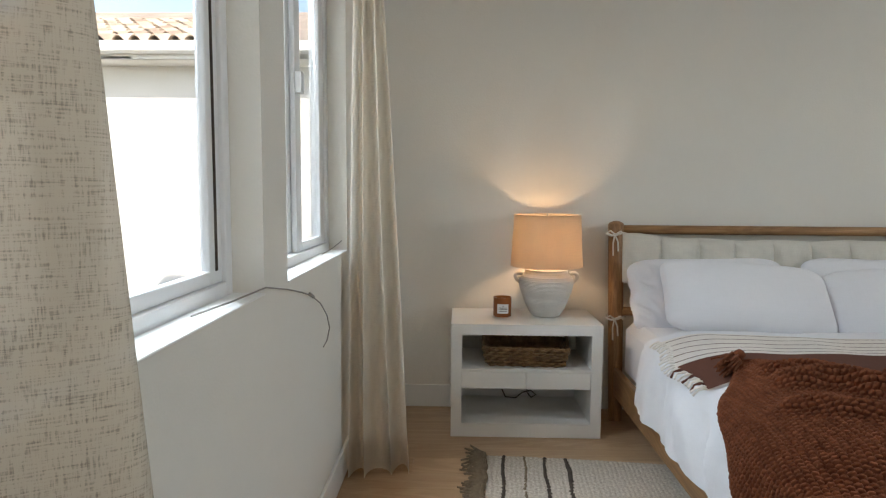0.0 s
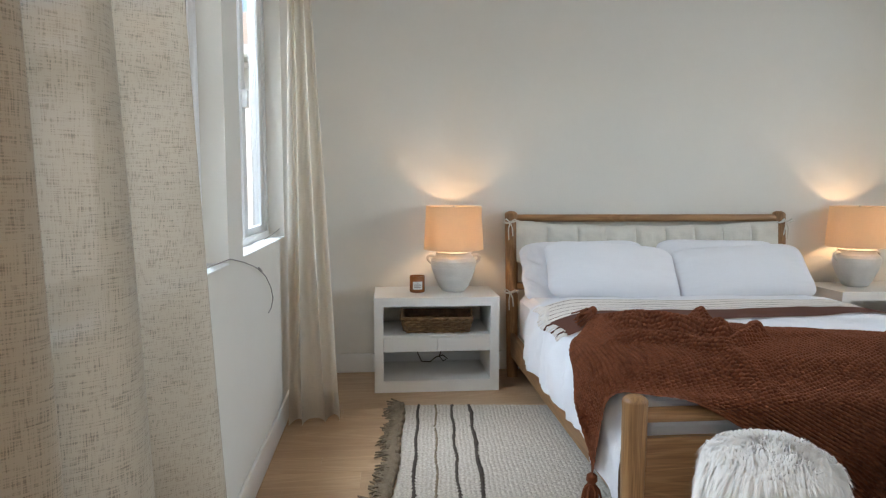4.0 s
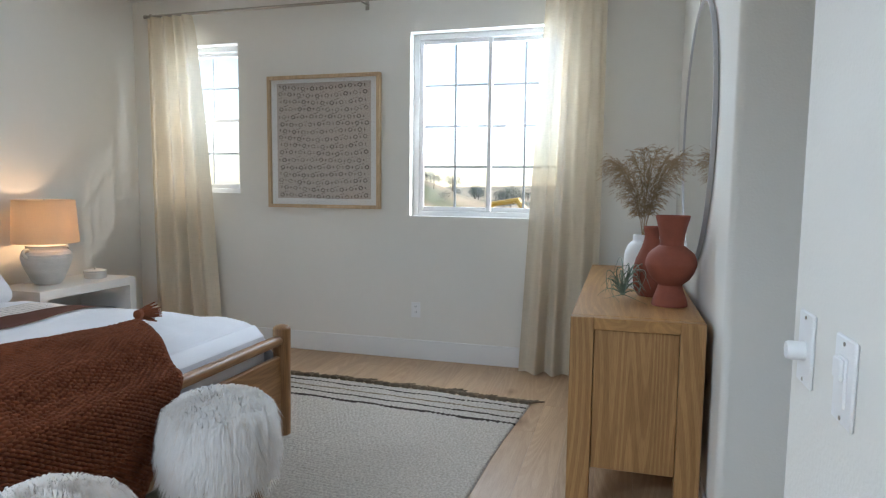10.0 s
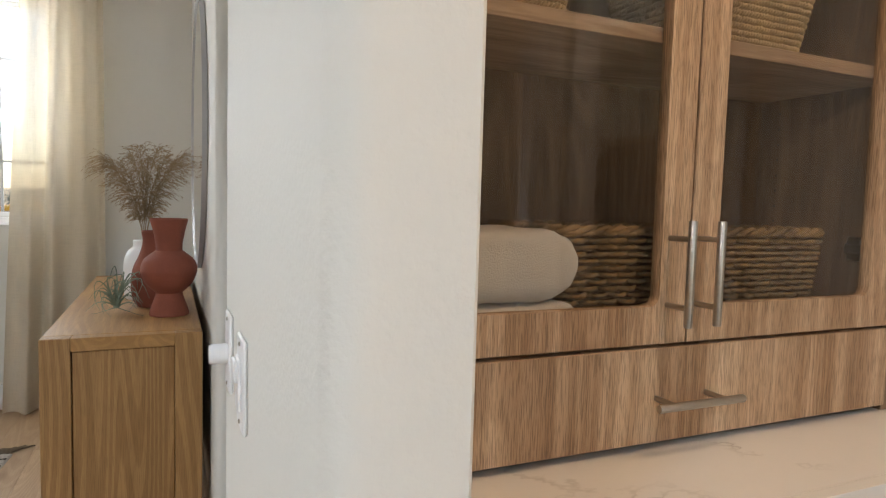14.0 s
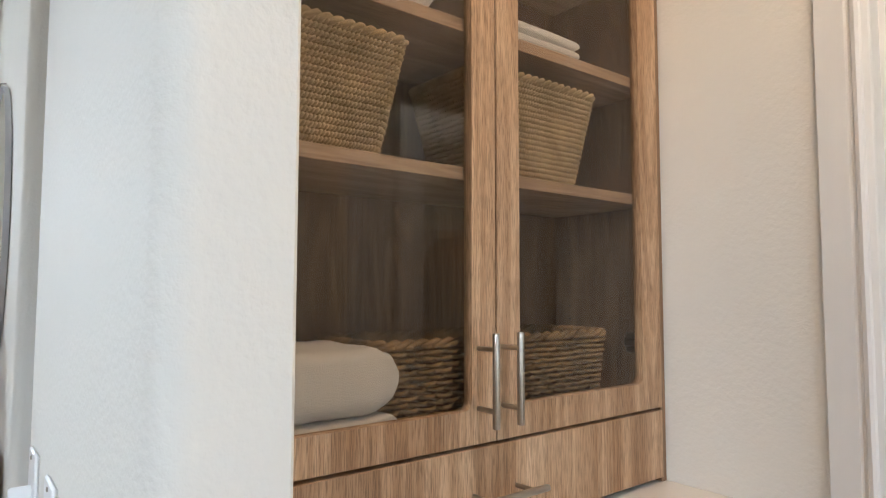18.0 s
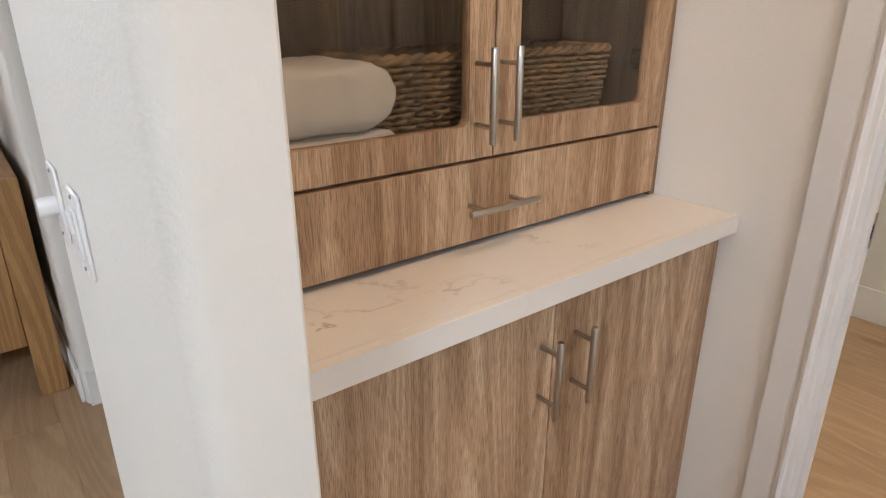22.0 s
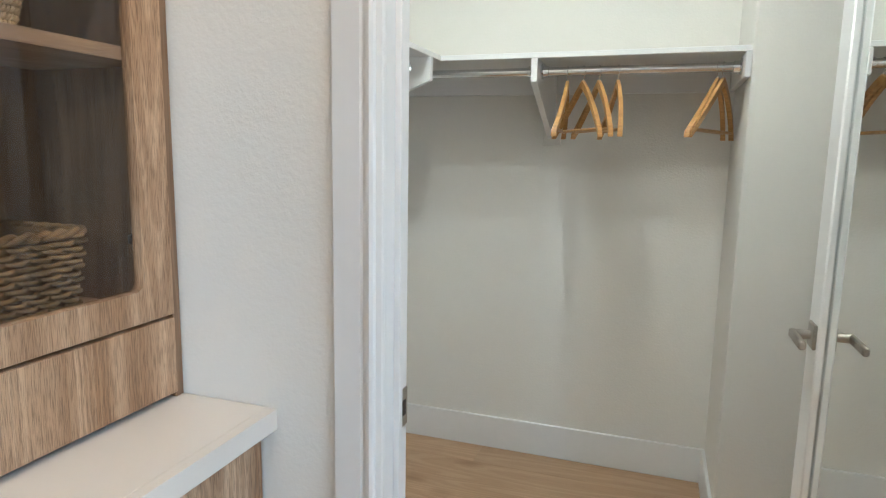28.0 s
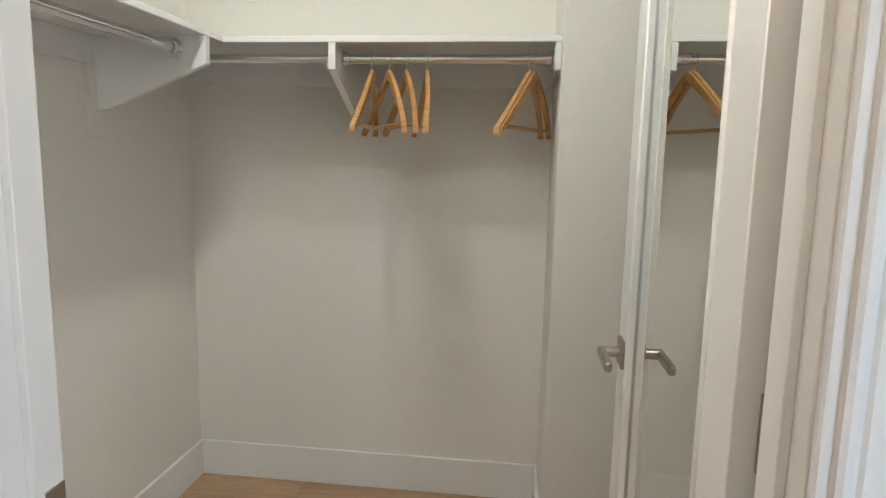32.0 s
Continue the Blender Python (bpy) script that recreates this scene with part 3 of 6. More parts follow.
window_unit("window_4", "x", XE, XE + 1, -3.62, -2.487, 1.066, 2.39, "wide white sliding window with grilles", (0.5,), (0.25, 0.5, 0.75))
for a, b2, z, x0, x1 in ((-3.42, -2.115, 1.015, XW - 0.085, XW + 0.004), (-1.885, -0.87, 1.015, XW - 0.085, XW + 0.004), (-1.06, -0.42, 1.22, XE - 0.002, XE + 0.085), (-3.62, -2.487, 1.066, XE - 0.002, XE + 0.085)):
    solo("window_sill", Shape().box(x0, x1, a + 0.001, b2 - 0.001, z, z + 0.006, 0.002), M["trim"], SILL, "window sill", "structure")

# ---- bed ----
bed = thing("bed", label="king bed with oak frame, white duvet and cushioned headboard", category="bed")
BX0, BX1, BY0, BY1 = 1.249, 3.197, -0.20, -2.36


def post(top, x, y0, y1, r0=0.045):
    n = 7
    pts = [(x, y0 + (y1 - y0) * k / n, top * k / n) for k in range(n + 1)]
    dome = [(x, y1, top + r0 * 0.55 * v) for v in (0.35, 0.7, 0.93, 1.0)]
    s = Shape().tube(pts + dome, [r0 * 0.86 + r0 * 0.14 * k / n for k in range(n + 1)] + [r0 * v for v in (0.94, 0.72, 0.38, 0.08)], 20)
    return s


for x in (BX0, BX1):
    part("headboard_post", post(1.11, x, -0.27, -0.155), M["oak"], bed)
    part("footboard_post", post(0.555, x, BY1, BY1), M["oak"], bed)
part("headboard_rail", Shape().tube([(BX0, -0.16, 1.085), (BX1, -0.16, 1.085)], 0.026, 16), M["oak_x"], bed)
part("headboard_rail", Shape().tube([(BX0, -0.21, 0.62), (BX1, -0.21, 0.62)], 0.026, 16), M["oak_x"], bed)
part("footboard_rail", Shape().tube([(BX0, BY1, 0.505), (BX1, BY1, 0.505)], 0.027, 16), M["oak_x"], bed)
part("footboard_panel", Shape().box(BX0 + 0.02, BX1 - 0.02, BY1 - 0.014, BY1 + 0.014, 0.15, 0.425, 0.004), M["oak_x"], bed)
part("side_rail", Shape().box(BX0 - 0.018, BX0 + 0.014, BY1 + 0.03, -0.26, 0.145, 0.305, 0.006), M["oak_y"], bed)
part("side_rail", Shape().box(BX1 - 0.014, BX1 + 0.018, BY1 + 0.03, -0.26, 0.145, 0.305, 0.006), M["oak_y"], bed)


def bump_(u, w=1.0):
    return math.exp(-(u / w) ** 2)


def head_cushion(u, v, back=1):
    """A long tufted pad: buttons in one row pull it in."""
    x = BX0 + 0.028 + (BX1 - BX0 - 0.056) * u
    corner = abs(2 * u - 1) ** 3
    z = 0.78 + 0.252 * v + 0.042 * corner * v
    n = 9
    cell = (u * n) % 1.0 - 0.5
    puff = (1 - abs(2 * u - 1) ** 14) * (1 - abs(2 * v - 1) ** 6)
    tuft = bump_(cell, 0.12) * (0.5 + 0.5 * bump_(v - 0.5, 0.4)) * 0.7 + bump_(cell, 0.35) * bump_(v - 0.5, 0.12) * 0.3
    edge = bump_(cell - 0.5, 0.07) + bump_(cell + 0.5, 0.07)
    crease = noise.noise(Vector((u * 34, v * 5, 2.0))) * 0.012 + noise.noise(Vector((u * 90, v * 9, 5.0))) * 0.0025
    d = 0.018 + (0.050 + crease) * puff * (1 - 0.62 * min(1, edge) * (0.6 + 0.4 * v)) * (1 - 0.08 * tuft)
    z += 0.008 * math.sin(u * 31) * (v - 0.5) - (0.015 * bump_(abs(2 * u - 1) - 1, 0.05)) * (v - 0.5)
    return (x, -0.175 - (0.30 - 0.255 * v) * 0.09 - d * back, z)


s = Shape().grid(lambda u, v: head_cushion(u, v), 160, 24)
s.grid(lambda u, v: head_cushion(1 - u, v, -0.1), 60, 6)
part("headboard_cushion", s, M["cushion"], bed, "cream linen tufted pad tied to the posts")
for x, z, y in ((BX0, 1.06, -0.16), (BX0, 0.585, -0.21), (BX1, 1.06, -0.16), (BX1, 0.585, -0.21)):
    sg = -1 if x < 2 else 1
    s = Shape()
    s.tube([(x + 0.052 * math.cos(a), y - 0.052 * math.sin(a), z + 0.008 * math.sin(2 * a)) for a in [k * math.pi / 8 for k in range(17)]], 0.006, 6)
    kx, ky = x + sg * 0.02, y - 0.055
    s.tube([(kx, ky, z), (kx + sg * 0.03, ky - 0.02, z + 0.022), (kx + sg * 0.05, ky - 0.015, z + 0.01), (kx + sg * 0.02, ky - 0.01, z - 0.004)], 0.005, 6)
    s.tube([(kx, ky, z), (kx - sg * 0.03, ky - 0.02, z + 0.02), (kx - sg * 0.045, ky - 0.015, z + 0.0)], 0.005, 6)
    s.tube([(kx, ky, z), (kx + sg * 0.012, ky - 0.012, z - 0.05), (kx + sg * 0.008, ky - 0.008, z - 0.12)], 0.0045, 6)
    s.tube([(kx, ky, z), (kx - sg * 0.014, ky - 0.014, z - 0.04), (kx - sg * 0.02, ky - 0.008, z - 0.095)], 0.0045, 6)
    part("tie", s, M["cushion"], bed)
part("mattress", Shape().box(BX0 + 0.035, BX1 - 0.035, BY1 + 0.05, -0.26, 0.25, 0.585, 0.05), M["sheet"], bed, "white fitted mattress")

# duvet: a quilt that lies over the mattress and hangs down at the long sides
TOP = 0.605


def bed_top(x, y):
    """The height of the soft top of the made bed."""
    ex = max(0.0, abs(x - (BX0 + BX1) / 2) - 0.72) / 0.25
    ey = max(0.0, -2.02 - y) / 0.30
    z = TOP + 0.03 - 0.05 * min(1, ex) ** 2 - 0.055 * min(1, ey) ** 2
    return z + 0.010 * noise.noise((x * 2.3, y * 2.3, 3)) + 0.007 * noise.noise((x * 5.5, y * 5.0, 8))


def duvet_at(u, v):
    y = -0.80 - 1.505 * v
    hang = 0.300 + 0.035 * v + 0.035 * noise.noise((v * 5.0, 7, u > 0.5)) + 0.012 * noise.noise((v * 16.0, 3, u > 0.5))
    w = (BX1 - BX0) / 2 + 0.012
    span = w + hang
    q = (u - 0.5) * 2 * span
    a = abs(q)
    sg = 1 if q > 0 else -1
    cx = (BX0 + BX1) / 2
    r = 0.055
    if a < w - r:
        x, z = cx + q, bed_top(cx + q, y) + 0.005 * (1 - 2 * abs(noise.noise((q * 4 + y * 2, y * 7, 11)))) + 0.003 * noise.noise((q * 13, y * 16, 3))
    else:
        d = a - (w - r)
        if d < r * 1.57:
            th = d / r
            x, z = cx + sg * (w - r + r * math.sin(th)), bed_top(cx + sg * (w - r), y) - r * (1 - math.cos(th))
        else:
            drop = d - r * 1.57
            fold = (0.022 * (1 - 2 * abs(noise.noise((y * 5.5 + drop * 3, drop * 2.2, 6)))) + 0.016 * math.sin(y * 17 + 2.6 * noise.noise((y * 3, 1, 2))) + 0.010 * noise.noise((y * 14, drop * 5, 4)) + 0.006 * noise.noise((y * 30, drop * 12, 9))) * min(1, drop / 0.10) + 0.020 * min(1, drop / 0.15)
            if sg < 0:
                fold = abs(fold) + 0.01 * bump_(v - 1.0, 0.06) * min(1, drop / 0.12)
            x, z = cx + sg * (w + 0.006 + abs(fold)), bed_top(cx + sg * (w - r), y) - r - drop
    if v > 0.90:
        z -= ((v - 0.90) / 0.10) ** 2 * 0.10
    return (x, y, z)


part("duvet", Shape().grid(duvet_at, 150, 90), M["sheet"], bed, "white cotton duvet hanging down the sides", 60)
tuck = lambda u, v: (BX0 + 0.09 + (BX1 - BX0 - 0.18) * u, BY1 + 0.035 + 0.02 * math.sin(v * 3), 0.50 - 0.2 * v + 0.012 * noise.noise((u * 9, v * 3, 1)))
part("duvet_end", Shape().grid(tuck, 60, 10), M["sheet"], bed, "", 60)

# the striped coverlet lies across the bed
SY0, SY1 = -0.885, -1.555


def throw_strip(v0, v1, lift):
    def fn(u, v):
        w = v0 + (v1 - v0) * v
        x = 1.285 - 0.05 * w + 1.93 * u + 0.02 * math.sin(w * 9)
        y = SY0 + (SY1 - SY0) * w - (0.10 - 0.28 * w) * u + 0.012 * math.sin(u * 9)
        side = max(0.0, 1.245 - x) + max(0.0, x - 3.175)
        return (max(1.226, min(3.195, x)), y, bed_top(x, y) + lift - 1.1 * side)
    return fn


coverlet = thing("coverlet", label="cream and brown striped cotton coverlet with fringe on the bed", category="coverlet")
part("cloth", Shape().grid(throw_strip(0, 1, 0.008), 110, 24), M["cream"], coverlet, smooth=60)
part("brown_band", Shape().grid(throw_strip(0.55, 0.985, 0.0105), 110, 12), M["stripe"], coverlet, "brown woven band", 60)
for w in (0.05, 0.16, 0.27, 0.38, 0.48):
    part("thin_stripe", Shape().grid(throw_strip(w, w + 0.010, 0.0105), 110, 1), M["stripe"], coverlet, "thin brown stripe", 60)
rnd = random.Random(4)
for side in (0, 1):
    for k in range(24):
        w = (k + 0.5) / 24
        x, y, z = throw_strip(0, 1, 0.01)(side, w)
        sg = 1 if side else -1
        pts = [(x, y, z), (x + sg * 0.016, y - 0.004, z + 0.004), (x + sg * 0.036 + rnd.uniform(-0.006, 0.006), y + rnd.uniform(-0.012, 0.006), z - 0.004), (x + sg * 0.055, y + rnd.uniform(-0.02, 0.01), z - 0.022)] if not side else [(x, y, z), (x + 0.012, y - 0.004, z - 0.032), (x + 0.018, y + rnd.uniform(-0.012, 0.006), z - 0.05), (x + 0.02, y + rnd.uniform(-0.02, 0.01), z - 0.085)]
        part("fringe", Shape().tube(pts, [0.004, 0.0065, 0.0035, 0.0055], 7), M["cream" if w < 0.58 or k % 3 else "stripe"], coverlet)


def pillow(name, w, h, d, m, label, seed=0, mat="sheet", crumple=0.0):
    """A filled cushion with pinched corners and soft creases."""
    def fn(sign):
        def at(u, v):
            a, b2 = 2 * u - 1, 2 * v - 1
            e = max(0.0, (1 - abs(a) ** 3.0) * (1 - abs(b2) ** 2.4)) ** 0.5
            px = a * w / 2 * (1 - 0.045 * (1 - abs(b2) ** 2) * abs(a) ** 3 - 0.115 * abs(b2) ** 6 * abs(a))
            pz = b2 * h / 2 * (1 - 0.06 * (1 - abs(a) ** 2) * abs(b2) ** 3 - 0.155 * abs(a) ** 6 * abs(b2))
            crease = 0.012 * noise.noise((a * 1.7 + seed, b2 * 1.7, sign)) + 0.007 * abs(a) ** 4 * noise.noise((a * 4, b2 * 12 + seed, sign)) + 0.006 * abs(b2) ** 5 * noise.noise((a * 22 + seed, b2 * 3, sign))
            if crumple:
                c = max(0.0, -a - 0.55) / 0.45
                crease += crumple * c * (0.8 - 2 * abs(noise.noise((a * 5, b2 * 3 + a * 3 + seed, 2))))
                px += 0.3 * crumple * c * noise.noise((a * 2, b2 * 2.5 + seed, 5))
            return (px, sign * e * (d / 2 + crease), pz)
        return at
    s = Shape().grid(fn(-1), 80, 48)
    s.grid(lambda u, v: fn(1)(1 - u, v), 80, 48)
    ob = solo(name, s, M[mat], label, "pillow", smooth=70, group="pillows on the bed")
    ob.matrix_world = m
    return ob


pillow("pillow", 0.90, 0.44, 0.195, pose(1.835, -0.535, 0.752, -37, 4, 1), "plump white cotton pillow leaning on the headboard", 1)
pillow("pillow", 0.92, 0.44, 0.195, pose(2.705, -0.545, 0.738, -40, -3, -3), "plump white cotton pillow leaning on the headboard", 5)
pillow("pillow", 0.90, 0.44, 0.17, pose(1.715, -0.355, 0.742, -26, -1, 2), "white cotton pillow with a crumpled open end behind another", 9, crumple=0.055)
pillow("pillow", 0.90, 0.44, 0.14, pose(2.66, -0.365, 0.748, -26, 1, -1), "white cotton pillow behind another pillow", 13)

# ---- rust knitted throw ----
A, Bc, C, D = (Vector(p) for p in ((1.40, -1.39, 0), (2.69, -1.96, 0), (2.14, -2.85, 0), (0.78, -2.16, 0)))


def throw_flat(u, v):
    p = A.lerp(Bc, u).lerp(D.lerp(C, u), v)
    p.x += 0.016 * math.sin(v * 9 + 1) * 0.6 + 0.10 * math.sin(math.pi * v) * (1 - u) ** 3
    p.y += 0.02 * math.sin(u * 7 + 0.5) * (1 - v) + 0.10 * math.sin(math.pi * u) * v ** 3
    return p


# folds of the throw: from, to (across, down), height and width
FOLDS = [(0.355, 0.11, 0.39, 0.24, 0.045, 0.028), (0.14, 0.33, 0.46, 0.35, 0.042, 0.034), (0.39, 0.22, 0.46, 0.34, 0.022, 0.025), (0.52, 0.17, 0.55, 0.31, 0.030, 0.026), (0.55, 0.31, 0.50, 0.47, 0.026, 0.026), (0.18, 0.56, 0.48, 0.58, 0.024, 0.030), (0.48, 0.58, 0.60, 0.78, 0.018, 0.034), (0.08, 0.18, 0.33, 0.20, 0.028, 0.028), (0.66, 0.16, 0.80, 0.22, 0.008, 0.04)]


def fold_height(u, v):
    best = 0.0
    for a0, b0, a1, b1, h, w in FOLDS:
        ex, ey = (a1 - a0) * 1.41, b1 - b0
        px, py = (u - a0) * 1.41, v - b0 - 0.012 * math.sin(u * 40 + a0 * 50)
        q = max(0.0, min(1.0, (px * ex + py * ey) / (ex * ex + ey * ey)))
        d = math.hypot(px - q * ex, py - q * ey)
        best += 1.9 * h * (0.35 + 0.65 * math.sin(math.pi * (0.15 + 0.7 * q))) * bump_(d, 1.3 * w)
    return best


def throw_at(u, v):
    p = throw_flat(u, v)
    xw, yf, rx, ry = 1.176, -2.412, 0.07, 0.045

    def over(q, edge, r):
        """Along a rounded edge: the way out, and how far down."""
        s_ = edge + r - q
        if s_ <= 0:
            return q, 0.0
        a = min(s_ / r, math.pi / 2)
        return edge + r - r * math.sin(a), r * (1 - math.cos(a)) + max(0.0, s_ - r * math.pi / 2)

    x, fx = over(p.x, xw, rx)
    y, fy = over(p.y, yf, ry)
    dx, dy = fx > rx, fy > ry
    z = bed_top(max(x, 1.26), max(y, -2.30))
    if y < -2.20:
        k = min(1, (-2.20 - y) / 0.17)
        k = k * k * (3 - 2 * k)
        z = z * (1 - k) + 0.530 * k
    z -= fx + fy
    wave = math.sin(u * 15 + 3 * v) + 0.6 * math.sin(u * 27 - 4 * v + 1)
    x -= min(1, fx / 0.2) * (0.012 + 0.012 * math.sin(v * 17 + 1) + (0.03 if fy > 0 else 0))
    y -= min(1, fy / 0.2) * (0.014 + 0.011 * wave)
    ridge = fold_height(u, v)
    flat = max(0.12, 1 - 8 * (fx + fy))
    z += 0.036 + flat * (ridge + 0.008 * noise.noise((x * 6, y * 6, 2)))
    return Vector((x, y, z))


throw = thing("knit_throw", label="rust brown chunky knitted throw draped over the bed end", category="throw")
NU, NV = 600, 600
base = np.array([throw_at(i / NU, j / NV) for j in range(NV + 1) for i in range(NU + 1)]).reshape(NV + 1, NU + 1, 3)
du, dv = np.gradient(base, axis=1), np.gradient(base, axis=0)
nor = np.cross(dv, du)
nor /= np.linalg.norm(nor, axis=2, keepdims=True) + 1e-9
nor *= np.where(nor[..., 2:3] < -0.05, -1, 1)
uu, vv = np.meshgrid(np.linspace(0, 1, NU + 1), np.linspace(0, 1, NV + 1))
cu, cv = uu * 68 + 0.15 * np.sin(vv * 31), vv * 68 + 0.18 * np.sin(uu * 23)
row = np.floor(cv)
fy = 2 * (cv - row) - 1
fx = 2 * ((cu + 0.5 * (row % 2) + 0.10 * fy * np.where(row % 2 < 1, 1, -1)) % 1.0) - 1
knit = np.clip(1.25 * (1 - np.abs(fx) ** 3.0) * (1 - np.abs(fy) ** 2.2), 0, 1) ** 0.8
rough_ = np.array([[noise.noise((a * 90, b2 * 70, 0)) for a in np.linspace(0, 1, NU + 1)] for b2 in np.linspace(0, 1, NV + 1)])
rim_ = np.clip(np.minimum(np.minimum(uu, 1 - uu) * 1.41, np.minimum(vv, 1 - vv)) / 0.03, 0.15, 1)
base += nor * (rim_ * (knit - 0.7) * 0.0145 + rough_ * 0.003)[..., None]
s = Shape()
idx = np.arange((NU + 1) * (NV + 1)).reshape(NV + 1, NU + 1)
s.v = base.reshape(-1, 3).tolist()
s.f = np.stack([idx[:-1, :-1], idx[:-1, 1:], idx[1:, 1:], idx[1:, :-1]], -1).reshape(-1, 4).tolist()
part("knit", s, M["rust"], throw, smooth=80)


def tassel(parent, p, lean, size=1.0):
    """A knot of yarn with hanging ends."""
    p, lean = Vector(p), Vector(lean).normalized()
    side = lean.cross((0.3, 0.2, 1)).normalized()
    up = lean.cross(side)
    s = Shape()
    r = random.Random(int(p.x * 1000))
    s.tube([p, p + lean * 0.012, p + lean * 0.03 * size, p + lean * 0.042 * size], [0.004, 0.018 * size, 0.02 * size, 0.012 * size], 10)
    for k in range(22):
        a, q = k * 2.4, 0.014 + 0.012 * (k % 3) / 2
        e = (math.cos(a) * side + math.sin(a) * up)
        s.tube([p + lean * 0.035 * size, p + lean * 0.06 * size + e * q * size, p + (lean * r.uniform(0.115, 0.14) + e * q * r.uniform(1.0, 1.7)) * size], [0.006, 0.005, 0.0035], 5)
    part("tassel", s, M["rust"], parent)


tassel(throw, throw_at(0.02, 0.02) + Vector((0.0, 0.0, 0.03)), (-0.75, -0.6, -0.25), 1.1)
tassel(throw, throw_at(0.985, 0.01) + Vector((0, 0, 0.02)), (1, 0.12, -0.1), 1.1)
tassel(throw, throw_at(0.004, 0.985), (0.0, 0.0, -1), 1.1)
tassel(throw, throw_at(0.98, 0.99), (0.1, -0.1, -1), 1.1)


# ---- nightstands and what stands on them ----
def nightstand(x, y, label):
    """White lacquered open stand with two flush drawers; x, y: the left back corner on the floor."""
    n = thing("nightstand", x, y, 0, label=label, category="nightstand", group="nightstands beside the bed")
    w, d, h, tk = 0.79, 0.45, 0.607, 0.056
    part("carcass", wall_with_holes(Shape(), "y", -d, 0, 0, w, 0.002, h, [(tk, w - tk, 0.076, h - tk)]), M["white"], n, "white lacquered box frame, open at the back")
    part("shelf", Shape().box(tk, w - tk, -d + 0.004, 0, 0.352, 0.368, 0.002), M["white"], n)
    part("drawer_floor", Shape().box(tk, w - tk, -d + 0.03, 0, 0.262, 0.272, 0.001), M["white"], n)
    for a, b2 in ((tk + 0.002, w / 2 - 0.0015), (w / 2 + 0.0015, w - tk - 0.002)):
        part("drawer_front", Shape().box(a, b2, -d + 0.006, -d + 0.024, 0.262, 0.351, 0.0015), M["white"], n)
    return n


nightstand(0.312, -0.105, "white lacquered nightstand with a wicker basket on its shelf")
nightstand(3.415, -0.105, "white lacquered nightstand with a lamp and a round tin")


def table_lamp(x, y, z, label):
    n = thing("table_lamp", x, y, z, label=label, category="table lamp", group="table lamps")
    prof = [(0.055, 0), (0.068, 0.004), (0.085, 0.03), (0.108, 0.085), (0.126, 0.14), (0.134, 0.18), (0.133, 0.205), (0.122, 0.225), (0.108, 0.238), (0.104, 0.252), (0.108, 0.262), (0.100, 0.268), (0.03, 0.27)]
    prof = [(r_ * 1.12, z_) for r_, z_ in prof]
    fine = []
    for (r0, z0), (r1, z1) in zip(prof, prof[1:]):
        k = max(1, int((z1 - z0) / 0.0035))
        fine += [(r0 + (r1 - r0) * i / k + 0.0011 * math.sin((z0 + (z1 - z0) * i / k) * 900), z0 + (z1 - z0) * i / k) for i in range(k)]
    part("jar", Shape().lathe(fine + [prof[-1]], 40), M["stoneware"], n, "ribbed grey stoneware jar")
    for sg in (-1, 1):
        pts = [(sg * (0.136 + 0.036 * math.sin(a)), 0, 0.212 + 0.026 * math.cos(a) + 0.012 * math.sin(a)) for a in [math.pi * (1.15 - 1.2 * k / 10) for k in range(11)]]
        part("handle", Shape().tube(pts, 0.011, 10), M["stoneware"], n)
    part("stem", Shape().tube([(0, 0, 0.268), (0, 0, 0.36)], 0.009, 10), M["steel"], n)
    s = Shape()
    for r0, r1 in ((0.198, 0.182), (0.1955, 0.1795)):
        s.lathe([(r0, 0.283), (r0 * 0.4 + r1 * 0.6, 0.283 + 0.28 * 0.6), (r1, 0.563)], 56, cap=False)
    part("shade", s, M["shade"], n, "warm glowing linen drum shade")
    ring = lambda r, zz: [(r * math.cos(k * math.pi / 28), r * math.sin(k * math.pi / 28), zz) for k in range(57)]
    part("shade_rim", Shape().tube(ring(0.1812, 0.563), 0.0028, 6), M["shade"], n)
    part("shade_rim", Shape().tube(ring(0.1972, 0.283), 0.0028, 6), M["shade"], n)
    s = Shape().tube([(-0.18, 0, 0.556), (0, 0, 0.548), (0.18, 0, 0.556)], 0.002, 6).tube([(0, -0.18, 0.556), (0, 0, 0.548), (0, 0.18, 0.556)], 0.002, 6)
    s.tube([(0.03, 0, 0.36), (0.065, 0, 0.43), (0.05, 0, 0.52), (0, 0, 0.548), (-0.05, 0, 0.52), (-0.065, 0, 0.43), (-0.03, 0, 0.36)], 0.002, 6)
    part("harp", s, M["steel"], n)
    part("finial", Shape().lathe([(0.004, 0.548), (0.008, 0.556), (0.006, 0.566), (0.002, 0.572)], 12), M["steel"], n)
    bulb = part("bulb", Shape().lathe([(0.012, 0.36), (0.02, 0.375), (0.03, 0.40), (0.028, 0.425), (0.012, 0.443), (0.002, 0.446)], 16), BULB, n, "lit warm bulb")
    bulb.visible_shadow = False
    part("cord", Shape().tube([(0.02, 0.05, 0.004), (0.03, 0.10, 0.004), (-0.06, 0.14, 0.003), (-0.02, 0.17, 0.003)], 0.0028, 6), M["plastic"], n)
    return n


BULB, t, b = nodes_of("lit_bulb")
b.inputs["Emission Color"].default_value, b.inputs["Emission Strength"].default_value = (1.0, 0.62, 0.3, 1), 12
table_lamp(0.835, -0.30, 0.607, "grey stoneware table lamp, lit, on the nightstand beside a candle")
